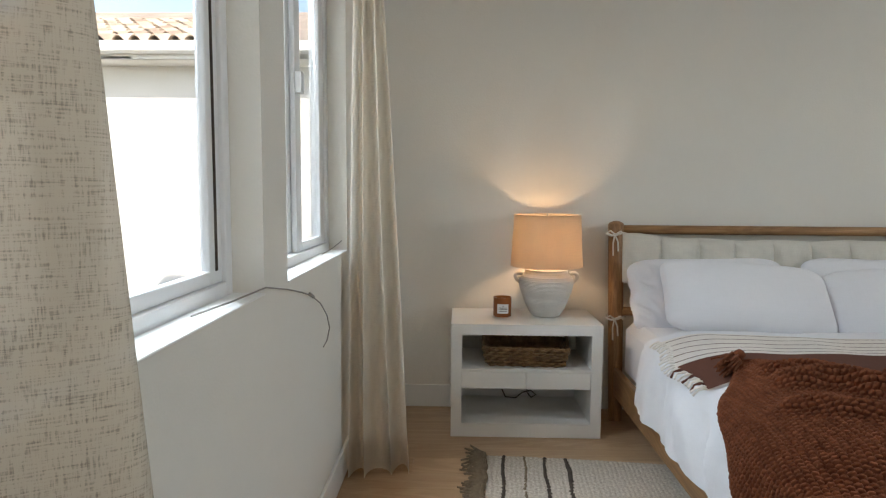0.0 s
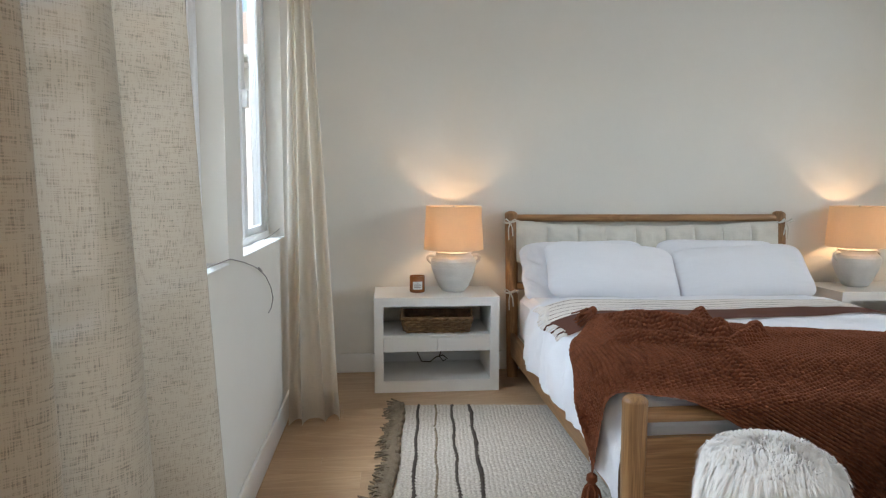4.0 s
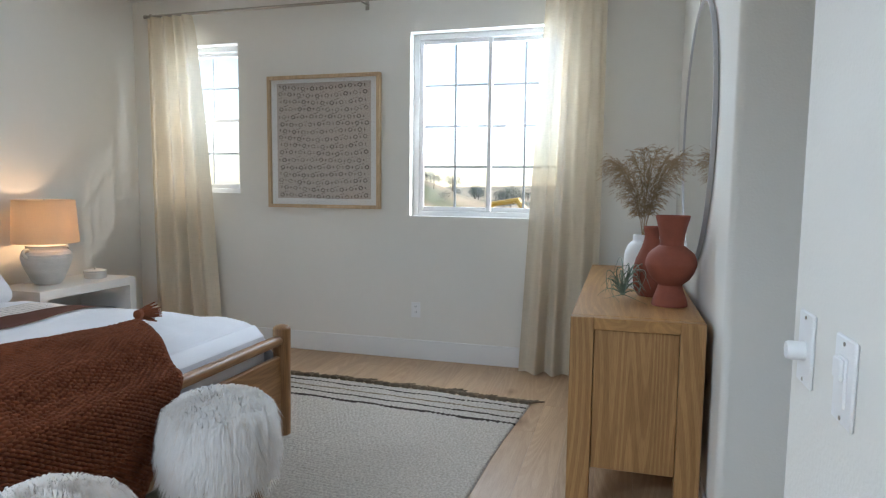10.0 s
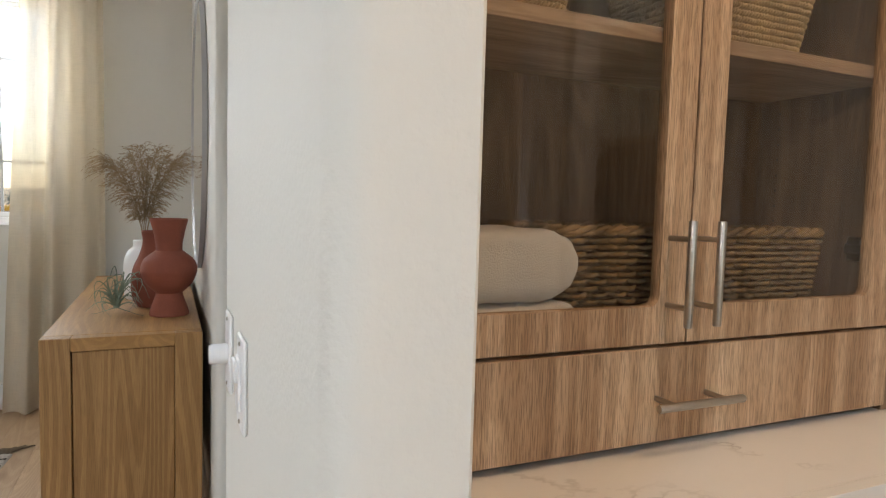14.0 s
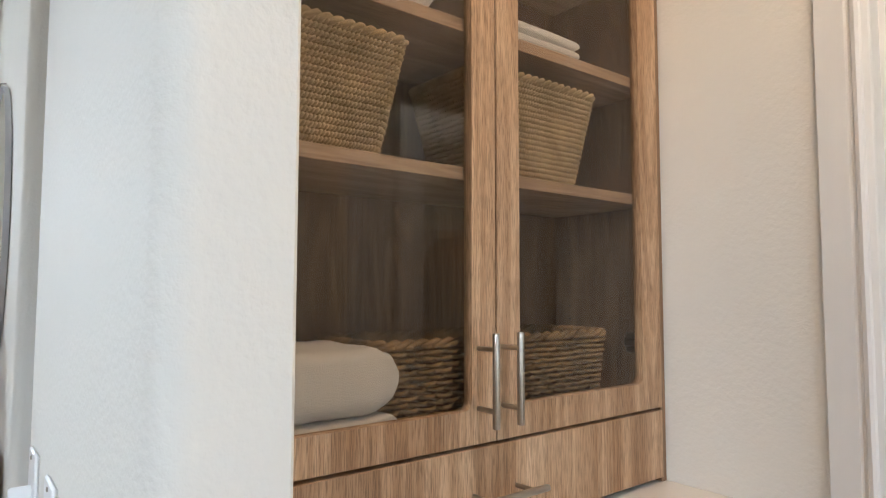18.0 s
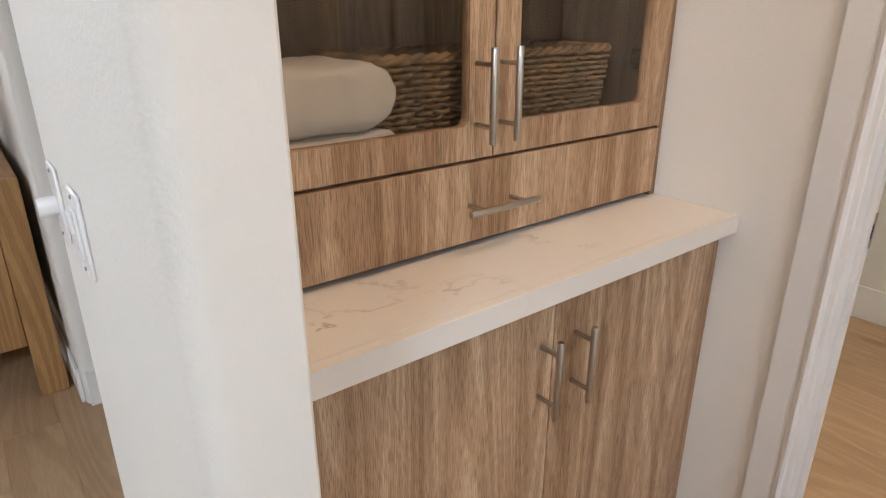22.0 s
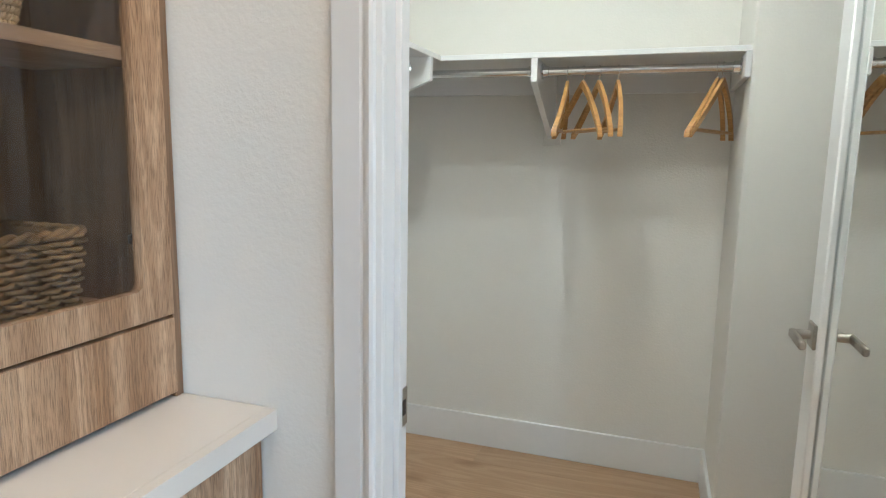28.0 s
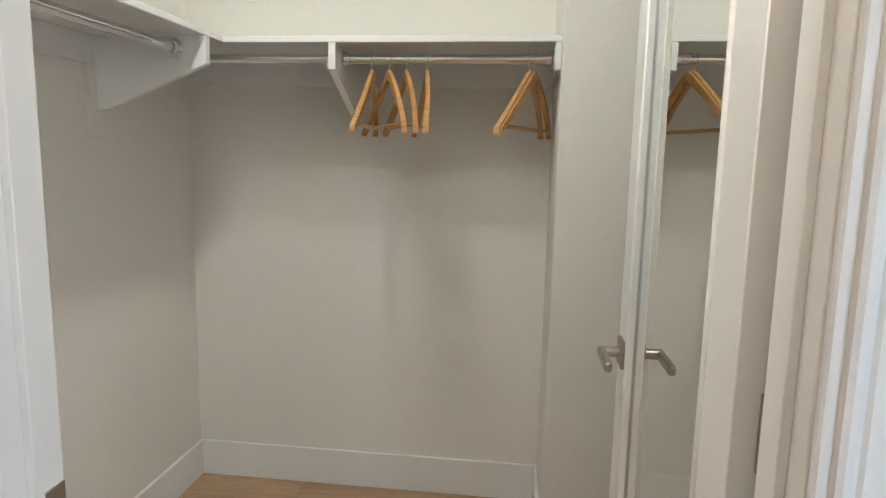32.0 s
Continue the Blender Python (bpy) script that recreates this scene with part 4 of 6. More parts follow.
table_lamp(3.70, -0.30, 0.607, "grey stoneware table lamp, lit, on the nightstand beside a tin")

candle = thing("candle", 0.592, -0.325, 0.607, label="candle in an amber glass jar with a white label", category="candle")
part("jar", Shape().lathe([(0.046, 0), (0.05, 0.004), (0.05, 0.108), (0.0465, 0.108), (0.0465, 0.012), (0.01, 0.010)], 36), M["amber"], candle)
part("wax", Shape().lathe([(0.0455, 0.012), (0.0455, 0.062), (0.01, 0.060)], 28), M["cream"], candle, "cream wax")
s = Shape()
s.grid(lambda u, v: (0.0508 * math.sin((u - 0.5) * 1.3), -0.0508 * math.cos((u - 0.5) * 1.3), 0.022 + 0.052 * v), 10, 2)
part("label", s, M["plastic"], candle, "white paper label")
for z in (0.060, 0.052, 0.045, 0.034):
    s = Shape().grid(lambda u, v: (0.0512 * math.sin((u - 0.5) * (0.9 if z < 0.055 else 0.5)), -0.0512 * math.cos((u - 0.5) * 0.9), z + 0.0028 * v), 8, 1)
    part("print_line", s, M["dark_yarn"], candle)


def woven(name, w0, d0, w1, d1, h, rows, cols, mat, label="", thick=0.006, group="", twined=True):
    """A rectangular basket: level strands, twined in pairs or one by one in and out round upright stakes, a lining and a braided rim."""
    def ring(w, d, a, r=0.022):
        """A point and the outward way on a rounded rectangle, a from 0 to 1 round it."""
        sides = ((w - 2 * r, 0), (d - 2 * r, 90), (w - 2 * r, 180), (d - 2 * r, 270))
        q = (a % 1.0) * (2 * (w + d) - 8 * r + 2 * math.pi * r)
        x, y = -w / 2 + r, -d / 2
        for ln, deg in sides:
            c, s_ = math.cos(radians(deg)), math.sin(radians(deg))
            if q <= ln:
                return (x + c * q, y + s_ * q), (s_, -c)
            x, y, q = x + c * ln, y + s_ * ln, q - ln
            arc = math.pi * r / 2
            th = min(q, arc) / r
            ox, oy = x - s_ * r, y + c * r
            if q <= arc:
                nx, ny = math.cos(radians(deg - 90) + th), math.sin(radians(deg - 90) + th)
                return (ox + r * nx, oy + r * ny), (nx, ny)
            x, y, q = ox + r * c, oy + r * s_, q - arc
        return (x, y), (0, -1)

    n = thing(name, label=label, category="basket", group=group)
    weave = Shape()
    na, step = cols * 6, h / rows
    for j in range(rows):
        for ph in (0.0, math.pi) if twined else (math.pi * j,):
            pts = []
            for k in range(na + 1):
                v = (j + 0.5) / rows
                a = 2 * math.pi * k / 6 + ph + 1.3 * j if twined else math.pi * k / 6 + ph
                v += (0.34 if twined else 0.06) / rows * math.sin(a)
                (x, y), (nx, ny) = ring(w0 + (w1 - w0) * v, d0 + (d1 - d0) * v, k / na)
                o = step * (0.40 if twined else 0.62) * math.cos(a) + 0.0012 * noise.noise((k * 0.4, j * 3.1, h))
                pts.append((x + nx * o, y + ny * o, h * v + 0.0014 * noise.noise((k * 0.22, j * 5.3, 2))))
            weave.tube(pts, [step * ((0.27 if twined else 0.40) + 0.10 * noise.noise((k * 0.5, j + ph, 4))) for k in range(na + 1)], 5, False)
    part("weave", weave, mat, n, smooth=80)

    def inn(u, v):
        w, d = w0 + (w1 - w0) * v - 2 * thick - 0.006, d0 + (d1 - d0) * v - 2 * thick - 0.006
        p, nn = ring(w, d, 1 - u)
        return (p[0], p[1], max(0.006, h * v))

    lining = Shape().grid(inn, 80, 4)
    lining.box(-w0 / 2 + 0.008, w0 / 2 - 0.008, -d0 / 2 + 0.008, d0 / 2 - 0.008, 0, 0.006)
    part("lining", lining, mat, n, smooth=70)
    for ph in (0, math.pi):
        pts = []
        for k in range(161):
            p, nn = ring(w1, d1, k / 160)
            a = k * 1.1 + ph
            pts.append((p[0] + nn[0] * 0.004 * math.cos(a), p[1] + nn[1] * 0.004 * math.cos(a), h + 0.004 * math.sin(a)))
        part("rim", Shape().tube(pts, 0.0052, 6, False), mat, n, smooth=70)
    return n


bk = woven("basket", 0.40, 0.24, 0.45, 0.28, 0.100, 6, 44, M["basket_dark"], label="low dark wicker basket on the nightstand shelf", twined=False)
bk.matrix_world = pose(0.715, -0.38, 0.369, 0, 0, -3)
for sg in (-1, 1):
    part("handle", Shape().tube([(sg * 0.222, -0.07, 0.100), (sg * 0.226, -0.045, 0.125), (sg * 0.227, 0, 0.134), (sg * 0.226, 0.045, 0.125), (sg * 0.222, 0.07, 0.100)], 0.009, 8), M["basket_dark"], bk)
tin = thing("round_tin", 4.035, -0.36, 0.607, label="low round white-grey stoneware box with a lid", category="box")
part("body", Shape().lathe([(0.068, 0), (0.072, 0.004), (0.072, 0.04), (0.06, 0.042)], 36), M["stoneware"], tin)
part("lid", Shape().lathe([(0.076, 0.042), (0.076, 0.056), (0.06, 0.06), (0.006, 0.061), (0.005, 0.07), (0.009, 0.074), (0.003, 0.079)], 36), M["stoneware"], tin)
for x in (0.68, 3.75):
    s = Shape().tube([(x - 0.08, -0.105, 0.30), (x - 0.075, -0.13, 0.14), (x - 0.05, -0.16, 0.090), (x + 0.01, -0.17, 0.088), (x + 0.05, -0.15, 0.115), (x + 0.10, -0.15, 0.128), (x + 0.13, -0.16, 0.105), (x + 0.10, -0.17, 0.092), (x + 0.075, -0.15, 0.12), (x + 0.11, -0.105, 0.22)], 0.0042, 6)
    solo("lamp_cord", s, M["dark_yarn"], "thin lamp cord hanging behind the nightstand", "cord")


# ---- curtains ----
def curtain(name, plan, z0, z1, mat, label, gather=0.75, seed=0.0, nz=26, wave=0.006, fall=0.7):
    """Cloth that follows a plan line of folds, drawn together at the heading. plan: function of u to x, y; and its middle."""
    fn, mid = plan

    def at(u, v):
        x, y = fn(u)
        k = gather + (1 - gather) * (1 - v) ** fall
        sway = wave * math.sin(v * 5 + u * 11 + seed) * (1 - v)
        return (mid[0] + (x - mid[0]) * k + sway, mid[1] + (y - mid[1]) * k, z0 + (z1 - z0) * v)

    n = thing(name, label=label, category="curtain")
    part("panel", Shape().grid(at, 220, nz), mat, n, smooth=180)
    part("hem", Shape().grid(lambda u, v: tuple(Vector(at(u, 0.055 * v)) + Vector((0.0025, 0, 0))), 220, 2), mat, n, smooth=180)
    return n


def folds(x0, y0, y1, n, ax, skew=0.0, seed=0.0, phase=0.0):
    def fn(u):
        a = phase + u * n * 2 * math.pi + 0.8 * math.sin(u * 9 + seed)
        r = 1 + 0.25 * math.sin(u * 13 + seed)
        return (x0 + skew * u + ax * r * math.sin(a), y0 + (y1 - y0) * u + 0.4 * ax * r * math.cos(a * 0.5 + seed) * 0.3)
    return fn, (x0 + skew / 2, (y0 + y1) / 2)


def bunch(u):
    """Cloth drawn together in the corner: three broad pleats side by side."""
    a = u * 3 * 2 * math.pi + 0.7 * math.sin(u * 6) + 2.2
    return (-0.140 + 0.275 * u + 0.014 * math.cos(a), -0.955 - 0.07 * (1 - u) - 0.048 * (1 + 0.25 * math.sin(u * 9)) * math.sin(a))


def hung(plan, x, y):
    """The same folds, drawn together towards a point of the rod."""
    return plan[0], (x, y)


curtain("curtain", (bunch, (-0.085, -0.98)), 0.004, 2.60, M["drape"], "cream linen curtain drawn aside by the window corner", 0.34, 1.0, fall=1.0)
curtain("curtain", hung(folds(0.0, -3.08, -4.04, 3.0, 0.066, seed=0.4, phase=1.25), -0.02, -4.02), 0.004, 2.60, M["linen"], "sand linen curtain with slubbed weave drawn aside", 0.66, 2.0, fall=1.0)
curtain("curtain", hung(folds(4.69, -0.30, -0.93, 4.2, 0.038, seed=1.0), 4.70, -0.30), 0.006, 2.60, M["sheer"], "cream sheer curtain over the narrow window, glowing with daylight", 0.66, 0.5, fall=0.7)
curtain("curtain", hung(folds(4.675, -3.33, -3.86, 3.6, 0.046, seed=3.0), 4.70, -3.86), 0.006, 2.60, M["clearer_sheer"], "cream sheer curtain over the edge of the wide window, set more see-through", 0.74, 2.5, fall=0.9)
for x, ya, yb, sg in ((-0.055, -0.70, -4.02, -1), (4.70, -0.29, -3.98, 1)):
    rod = thing("curtain_rod", label="slim brushed metal curtain rod on wall brackets", category="curtain rod", group="curtain rods")
    part("rod", Shape().tube([(x, ya, 2.61), (x, yb, 2.61)], 0.011, 12), M["steel"], rod)
    for y in (ya, yb):
        part("end_cap", Shape().lathe([(0.011, -0.012), (0.015, -0.01), (0.015, 0.01), (0.008, 0.014)], 14, pose(x, y, 2.61, 90)), M["steel"], rod)
    wallx = XW if sg < 0 else XE
    for y in (ya - 0.05, (ya + yb) / 2 - 0.02, yb + 0.05):
        part("bracket", Shape().tube([(wallx, y, 2.60), (x, y, 2.596)], 0.006, 8).box(*sorted((wallx, wallx - sg * 0.006)), y - 0.015, y + 0.015, 2.565, 2.635, 0.002).tube([(x, y, 2.594), (x, y, 2.628)], 0.008, 8), M["steel"], rod)

# ---- framed print ----
art = thing("framed_print", label="taupe patterned textile print in a pale oak frame", category="picture")
AY0, AY1, AZ0, AZ1, AX = -2.265, -1.337, 1.118, 2.115, 4.80
fw = 0.026
PALE = wood("pale_oak_frame", (0.70, 0.52, 0.34), (0.58, 0.42, 0.26), "z", 4, 0.5, 0.8)
for q in ((AY0, AY1, AZ1 - fw, AZ1), (AY0, AY1, AZ0, AZ0 + fw), (AY0, AY0 + fw, AZ0 + fw, AZ1 - fw), (AY1 - fw, AY1, AZ0 + fw, AZ1 - fw)):
    part("frame_bar", Shape().box(AX - 0.045, AX, *q, 0.002), PALE, art)
part("mat_board", Shape().box(AX - 0.020, AX - 0.016, AY0 + fw, AY1 - fw, AZ0 + fw, AZ1 - fw), M["trim"], art, "white mat board")
PAPER = cloth("taupe_print", (0.54, 0.475, 0.42), 0.0, 1200, var=0.05)
PY0, PY1, PZ0, PZ1 = AY0 + 0.075, AY1 - 0.075, AZ0 + 0.072, AZ1 - 0.055
part("print", Shape().box(AX - 0.0225, AX - 0.0205, PY0, PY1, PZ0, PZ1), PAPER, art, "taupe textile")
s = Shape()
rnd = random.Random(6)
xx = AX - 0.0232


def stroke(y0, z0, y1, z1, w):
    n_ = Vector((y1 - y0, z1 - z0)).normalized() * w
    s.add([(xx, y0 - n_.y, z0 + n_.x), (xx, y0 + n_.y, z0 - n_.x), (xx, y1 + n_.y, z1 - n_.x), (xx, y1 - n_.y, z1 + n_.x)], [(0, 1, 2, 3)])


rows_n, per = 16, 10
PW_, PH_ = PY1 - PY0, PZ1 - PZ0
for j in range(rows_n):
    for i in range(-1, per + 1):
        # a diamond of four strokes, and an upright bar with serifs beside it; the rows sag a little, as on hand-printed cloth
        u = (i + 0.5 + 0.36 * (j % 2) + 0.1 * math.sin(j * 2.1)) / per
        sag = -0.013 * math.sin(math.pi * max(0, min(1, u))) + 0.006 * math.sin(u * 7 + j)
        cy, cz = PY1 - PW_ * u, PZ0 + PH_ * (j + 0.5) / rows_n + sag
        ink = rnd.uniform(0.6, 1.15)
        if PY0 + 0.022 < cy < PY1 - 0.022:
            a, c = 0.0175, 0.0150
            for sy, sz in ((1, 1), (1, -1), (-1, 1), (-1, -1)):
                stroke(cy + sy * a, cz + sz * 0.001, cy + sy * a * 0.10, cz + sz * c, 0.0031 * ink)
        by = cy - PW_ / per * 0.5
        if PY0 + 0.01 < by < PY1 - 0.01:
            stroke(by, cz - 0.008, by + 0.001, cz + 0.008, 0.0042 * ink)
            stroke(by - 0.005, cz - 0.008, by + 0.005, cz - 0.008, 0.0012 * ink)
        if (i + j) % 2 == 0 and j < rows_n - 1:
            for k in range(2):
                dy, dz = by + 0.012 - 0.022 * k + rnd.uniform(-0.003, 0.003), cz + 0.024 + 0.006 * k
                if PY0 + 0.02 < dy < PY1 - 0.02:
                    stroke(dy - 0.007, dz - 0.001, dy + 0.007, dz - 0.004, 0.0022 * ink)
part("motifs", s, plain("print_ink", (0.075, 0.055, 0.045), 0.9, var=0.2, scale=30), art, "dark printed motifs", 0, kind="stuff")
pane = part("glazing", Shape().box(AX - 0.034, AX - 0.032, AY0 + fw, AY1 - fw, AZ0 + fw, AZ1 - fw), M["glass"], art)
pane.visible_shadow = False

# ---- outlet and switches ----
outlet = thing("power_outlet", label="white duplex power outlet on the wall", category="outlet")
part("plate", Shape().box(XE - 0.006, XE, -2.577, -2.507, 0.315, 0.429, 0.002), M["plastic"], outlet)
for z in (0.345, 0.385):
    part("socket", Shape().box(XE - 0.0085, XE - 0.005, -2.559, -2.525, z - 0.001, z + 0.026, 0.002), M["plastic"], outlet)
    for y in (-2.549, -2.537):
        part("slot", Shape().box(XE - 0.0092, XE - 0.008, y - 0.0012, y + 0.0012, z + 0.008, z + 0.018), M["dark_yarn"], outlet)
for k, x in enumerate((1.515, 1.337)):
    sw = thing("light_switch", label="white dimmer switch with a round knob" if k == 0 else "white rocker light switch on the wall", category="light switch")
    part("plate", Shape().box(x - 0.037, x + 0.037, YSW, YSW + 0.006, 0.964, 1.080, 0.0025), M["plastic"], sw)
    if k == 0:
        part("knob", Shape().lathe([(0.015, 0), (0.015, 0.022), (0.013, 0.026), (0.004, 0.027)], 24, pose(x, YSW + 0.006, 1.018, -90)), M["plastic"], sw)
    else:
        part("rocker", Shape().box(x - 0.017, x + 0.017, YSW + 0.005, YSW + 0.010, 0.989, 1.055, 0.0015), M["plastic"], sw)
        part("rocker_edge", Shape().box(x - 0.015, x + 0.015, YSW + 0.009, YSW + 0.015, 1.025, 1.053, 0.002), M["plastic"], sw)
    for z in (0.973, 1.071):
        part("screw", Shape().lathe([(0.003, 0), (0.003, 0.0015), (0.001, 0.002)], 8, pose(x, YSW + 0.006, z, -90)), M["steel"], sw)

# thin cable that hangs from the window sill
s = Shape().tube([(XW - 0.05, -2.46, 1.026), (XW - 0.02, -2.30, 1.030), (XW + 0.006, -2.12, 1.036), (XW + 0.014, -1.95, 1.005), (XW + 0.016, -1.78, 0.968), (XW + 0.016, -1.65, 0.935), (XW + 0.018, -1.52, 0.885), (XW + 0.020, -1.42, 0.82), (XW + 0.022, -1.385, 0.765), (XW + 0.020, -1.42, 0.725), (XW + 0.016, -1.47, 0.71)], 0.0024, 6)
s.tube([(XW + 0.016, -1.675, 0.945), (XW + 0.018, -1.65, 0.935), (XW + 0.016, -1.62, 0.925)], 0.006, 6)
s.tube([(XW - 0.06, -1.13, 1.026), (XW - 0.04, -1.02, 1.04), (XW - 0.02, -0.90, 1.065)], 0.0022, 6)
solo("sensor_cable", s, M["wire"], "thin loose grey cable hanging from the window sill", "cable")

# ---- dresser ----
dr = thing("dresser", 2.822, -4.305, 0, label="natural oak dresser with vases standing on it", category="dresser")
DW, DD, DH, pw = 1.78, 0.485, 0.79, 0.088
part("top", Shape().box(0.055, DW - 0.055, 0, DD, DH - 0.045, DH, 0.003), M["dresser_x"], dr)
for x in (0, DW - 0.055):
    for y in (0, DD - pw):
        part("leg", Shape().box(x, x + 0.055, y, y + pw, 0, DH, 0.003), M["dresser"], dr)
    part("end_rail", Shape().box(x + 0.001, x + 0.054, pw, DD - pw, DH - 0.045, DH - 0.0005, 0.002), M["dresser_x"], dr)
    part("end_panel", Shape().box(x + 0.012, x + 0.04, pw + 0.0015, DD - pw - 0.0015, 0.20, DH - 0.047, 0.002), M["dresser"], dr)
part("bottom", Shape().box(0.055, DW - 0.055, 0.01, DD - 0.02, 0.20, 0.225, 0.002), M["dresser_x"], dr)
part("back_panel", Shape().box(0.055, DW - 0.055, 0.004, 0.012, 0.225, DH - 0.045), M["dresser_x"], dr)
for k in range(4):
    a = 0.058 + k * (DW - 0.116) / 4
    door = part("door", Shape().box(a + 0.002, a + (DW - 0.116) / 4 - 0.002, DD - 0.022, DD - 0.002, 0.228, DH - 0.048, 0.002), M["dresser"], dr)

mirror = thing("round_mirror", label="large round wall mirror with a thin dark metal rim", category="mirror")
MC = (3.65, 1.535)
part("mirror_glass", Shape().lathe([(0.594, 0), (0.594, 0.012), (0.02, 0.0125)], 96, pose(MC[0], YS + 0.004, MC[1], -90)), M["mirror"], mirror)
part("rim", Shape().lathe([(0.594, 0), (0.607, 0), (0.607, 0.019), (0.601, 0.019), (0.596, 0.0135), (0.594, 0.0)], 96, pose(MC[0], YS + 0.003, MC[1], -90), cap=False), M["pewter"], mirror)
part("hook", Shape().tube([(MC[0], YS, MC[1] + 0.64), (MC[0], YS + 0.02, MC[1] + 0.635), (MC[0], YS + 0.022, MC[1] + 0.60)], 0.004, 8), M["steel"], mirror)


def smooth_profile(rz, n=5):
    """A soft curve through the rows of a profile."""
    out = []
    for k in range(len(rz) - 1):
        p0, p1, p2, p3 = rz[max(k - 1, 0)], rz[k], rz[k + 1], rz[min(k + 2, len(rz) - 1)]
        for i in range(n):
            q = i / n
            out.append(tuple(0.5 * (2 * p1[c] + (p2[c] - p0[c]) * q + (2 * p0[c] - 5 * p1[c] + 4 * p2[c] - p3[c]) * q * q + (3 * p1[c] - p0[c] - 3 * p2[c] + p3[c]) * q ** 3) for c in (0, 1)))
    return out + [rz[-1]]


vase = smooth_profile([(0.076, 0), (0.078, 0.006), (0.072, 0.03), (0.058, 0.068), (0.052, 0.090)], 4) + smooth_profile([(0.056, 0.095), (0.088, 0.125), (0.107, 0.165), (0.110, 0.19), (0.098, 0.225), (0.062, 0.255)], 5) + smooth_profile([(0.052, 0.262), (0.053, 0.29), (0.062, 0.34), (0.074, 0.384), (0.070, 0.386), (0.058, 0.345), (0.04, 0.27), (0.02, 0.26)], 4)
v = solo("vase", Shape().lathe(vase, 48), M["terracotta"], "large matte terracotta vase with a round belly on the dresser", "vase", smooth=50)
v.matrix_world = pose(3.20, -4.20, DH) @ Matrix.Diagonal((0.93, 0.93, 0.97, 1))
v = solo("vase", Shape().lathe(smooth_profile([(0.05, 0), (0.07, 0.03), (0.078, 0.09), (0.07, 0.16), (0.045, 0.22), (0.032, 0.27), (0.036, 0.31), (0.03, 0.315), (0.02, 0.25)], 5), 40), M["terracotta"], "slim matte terracotta vase behind a larger one", "vase", smooth=50)
v.matrix_world = pose(3.43, -4.13, DH)
wv = thing("vase", 3.66, -4.10, DH, label="white ceramic vase holding dried pampas grass", category="vase")
part("vessel", Shape().lathe(smooth_profile([(0.072, 0), (0.084, 0.015), (0.087, 0.09), (0.086, 0.17), (0.070, 0.215), (0.050, 0.235), (0.048, 0.262), (0.041, 0.262), (0.040, 0.22)], 5), 40), M["trim"], wv, "glazed white vessel")
PAMPAS = cloth("pampas", (0.42, 0.295, 0.17), 0.28, 900, var=0.25, bump=0.0)
rnd = random.Random(11)
for k in range(10):
    # each plume: an arching stalk with drooping side sprays, combed to the outer side
    reach, wide, tall = (-0.15 + 0.30 * ((k * 7) % 10) / 9, rnd.uniform(-0.13, 0.10), rnd.uniform(0.30, 0.43))
    root = Vector((0, 0, 0.22))
    tip = Vector((wide, reach, 0.27 + tall - 0.55 * max(0, reach - 0.06)))
    out = Vector((wide, reach, 0))
    out = out.normalized() if out.length > 0.02 else Vector((0, 1, 0))
    way = [root.lerp(tip, q) + Vector((0, 0, 0.14 * q * (1 - q))) - out * 0.10 * q * (1 - q) for q in (0, 0.2, 0.4, 0.6, 0.8, 1.0)]
    stalk = Shape().tube(way, 0.0015, 5)
    for i in range(84):
        q = 0.24 + 0.755 * i / 84
        seg = min(4, int(q * 5))
        p = way[seg].lerp(way[seg + 1], q * 5 - seg)
        d = (way[seg + 1] - way[seg]).normalized()
        a = rnd.uniform(0, 6.283)
        side = (d.cross((math.cos(a), math.sin(a), 0.2)).normalized() + out * 0.9).normalized()
        ln = (0.060 + 0.085 * math.sin(math.pi * min(1, (q - 0.2) * 1.15))) * rnd.uniform(0.6, 1.15)
        pts = [p + d * ln * 0.85 * w + side * ln * 0.55 * w * w - Vector((0, 0, 0.55 * ln * w ** 3)) for w in (0, 0.3, 0.55, 0.8, 1.0)]
        for c in range(4):
            wd = Vector((0.0006, 0.0004, 0))
            stalk.add([pts[c] - wd, pts[c] + wd, pts[c + 1] + wd * 0.8, pts[c + 1] - wd * 0.8], [(0, 1, 2, 3)])
        for h in range(18):
            w = rnd.uniform(0.25, 1.0) * 3.99
            c = int(w)
            b0 = pts[c].lerp(pts[c + 1], w - c)
            e = (pts[c + 1] - pts[c]).normalized()
            hair = b0 + (e + Vector((rnd.uniform(-0.5, 0.5), rnd.uniform(-0.5, 0.5), rnd.uniform(-0.6, 0.15)))) * rnd.uniform(0.010, 0.022)
            wd = Vector((rnd.uniform(-1, 1), rnd.uniform(-1, 1), 0.3)).normalized() * 0.0014
            stalk.add([b0 - wd, b0 + wd, hair], [(0, 1, 2)])
    part("plume", stalk, PAMPAS, wv, "beige feathery plume", 0)
AIR = plain("air_plant", (0.20, 0.26, 0.20), 0.7, var=0.2, scale=20)
ap = thing("air_plant", 3.30, -4.01, DH, label="silver-green curly air plant lying on the dresser", category="plant")
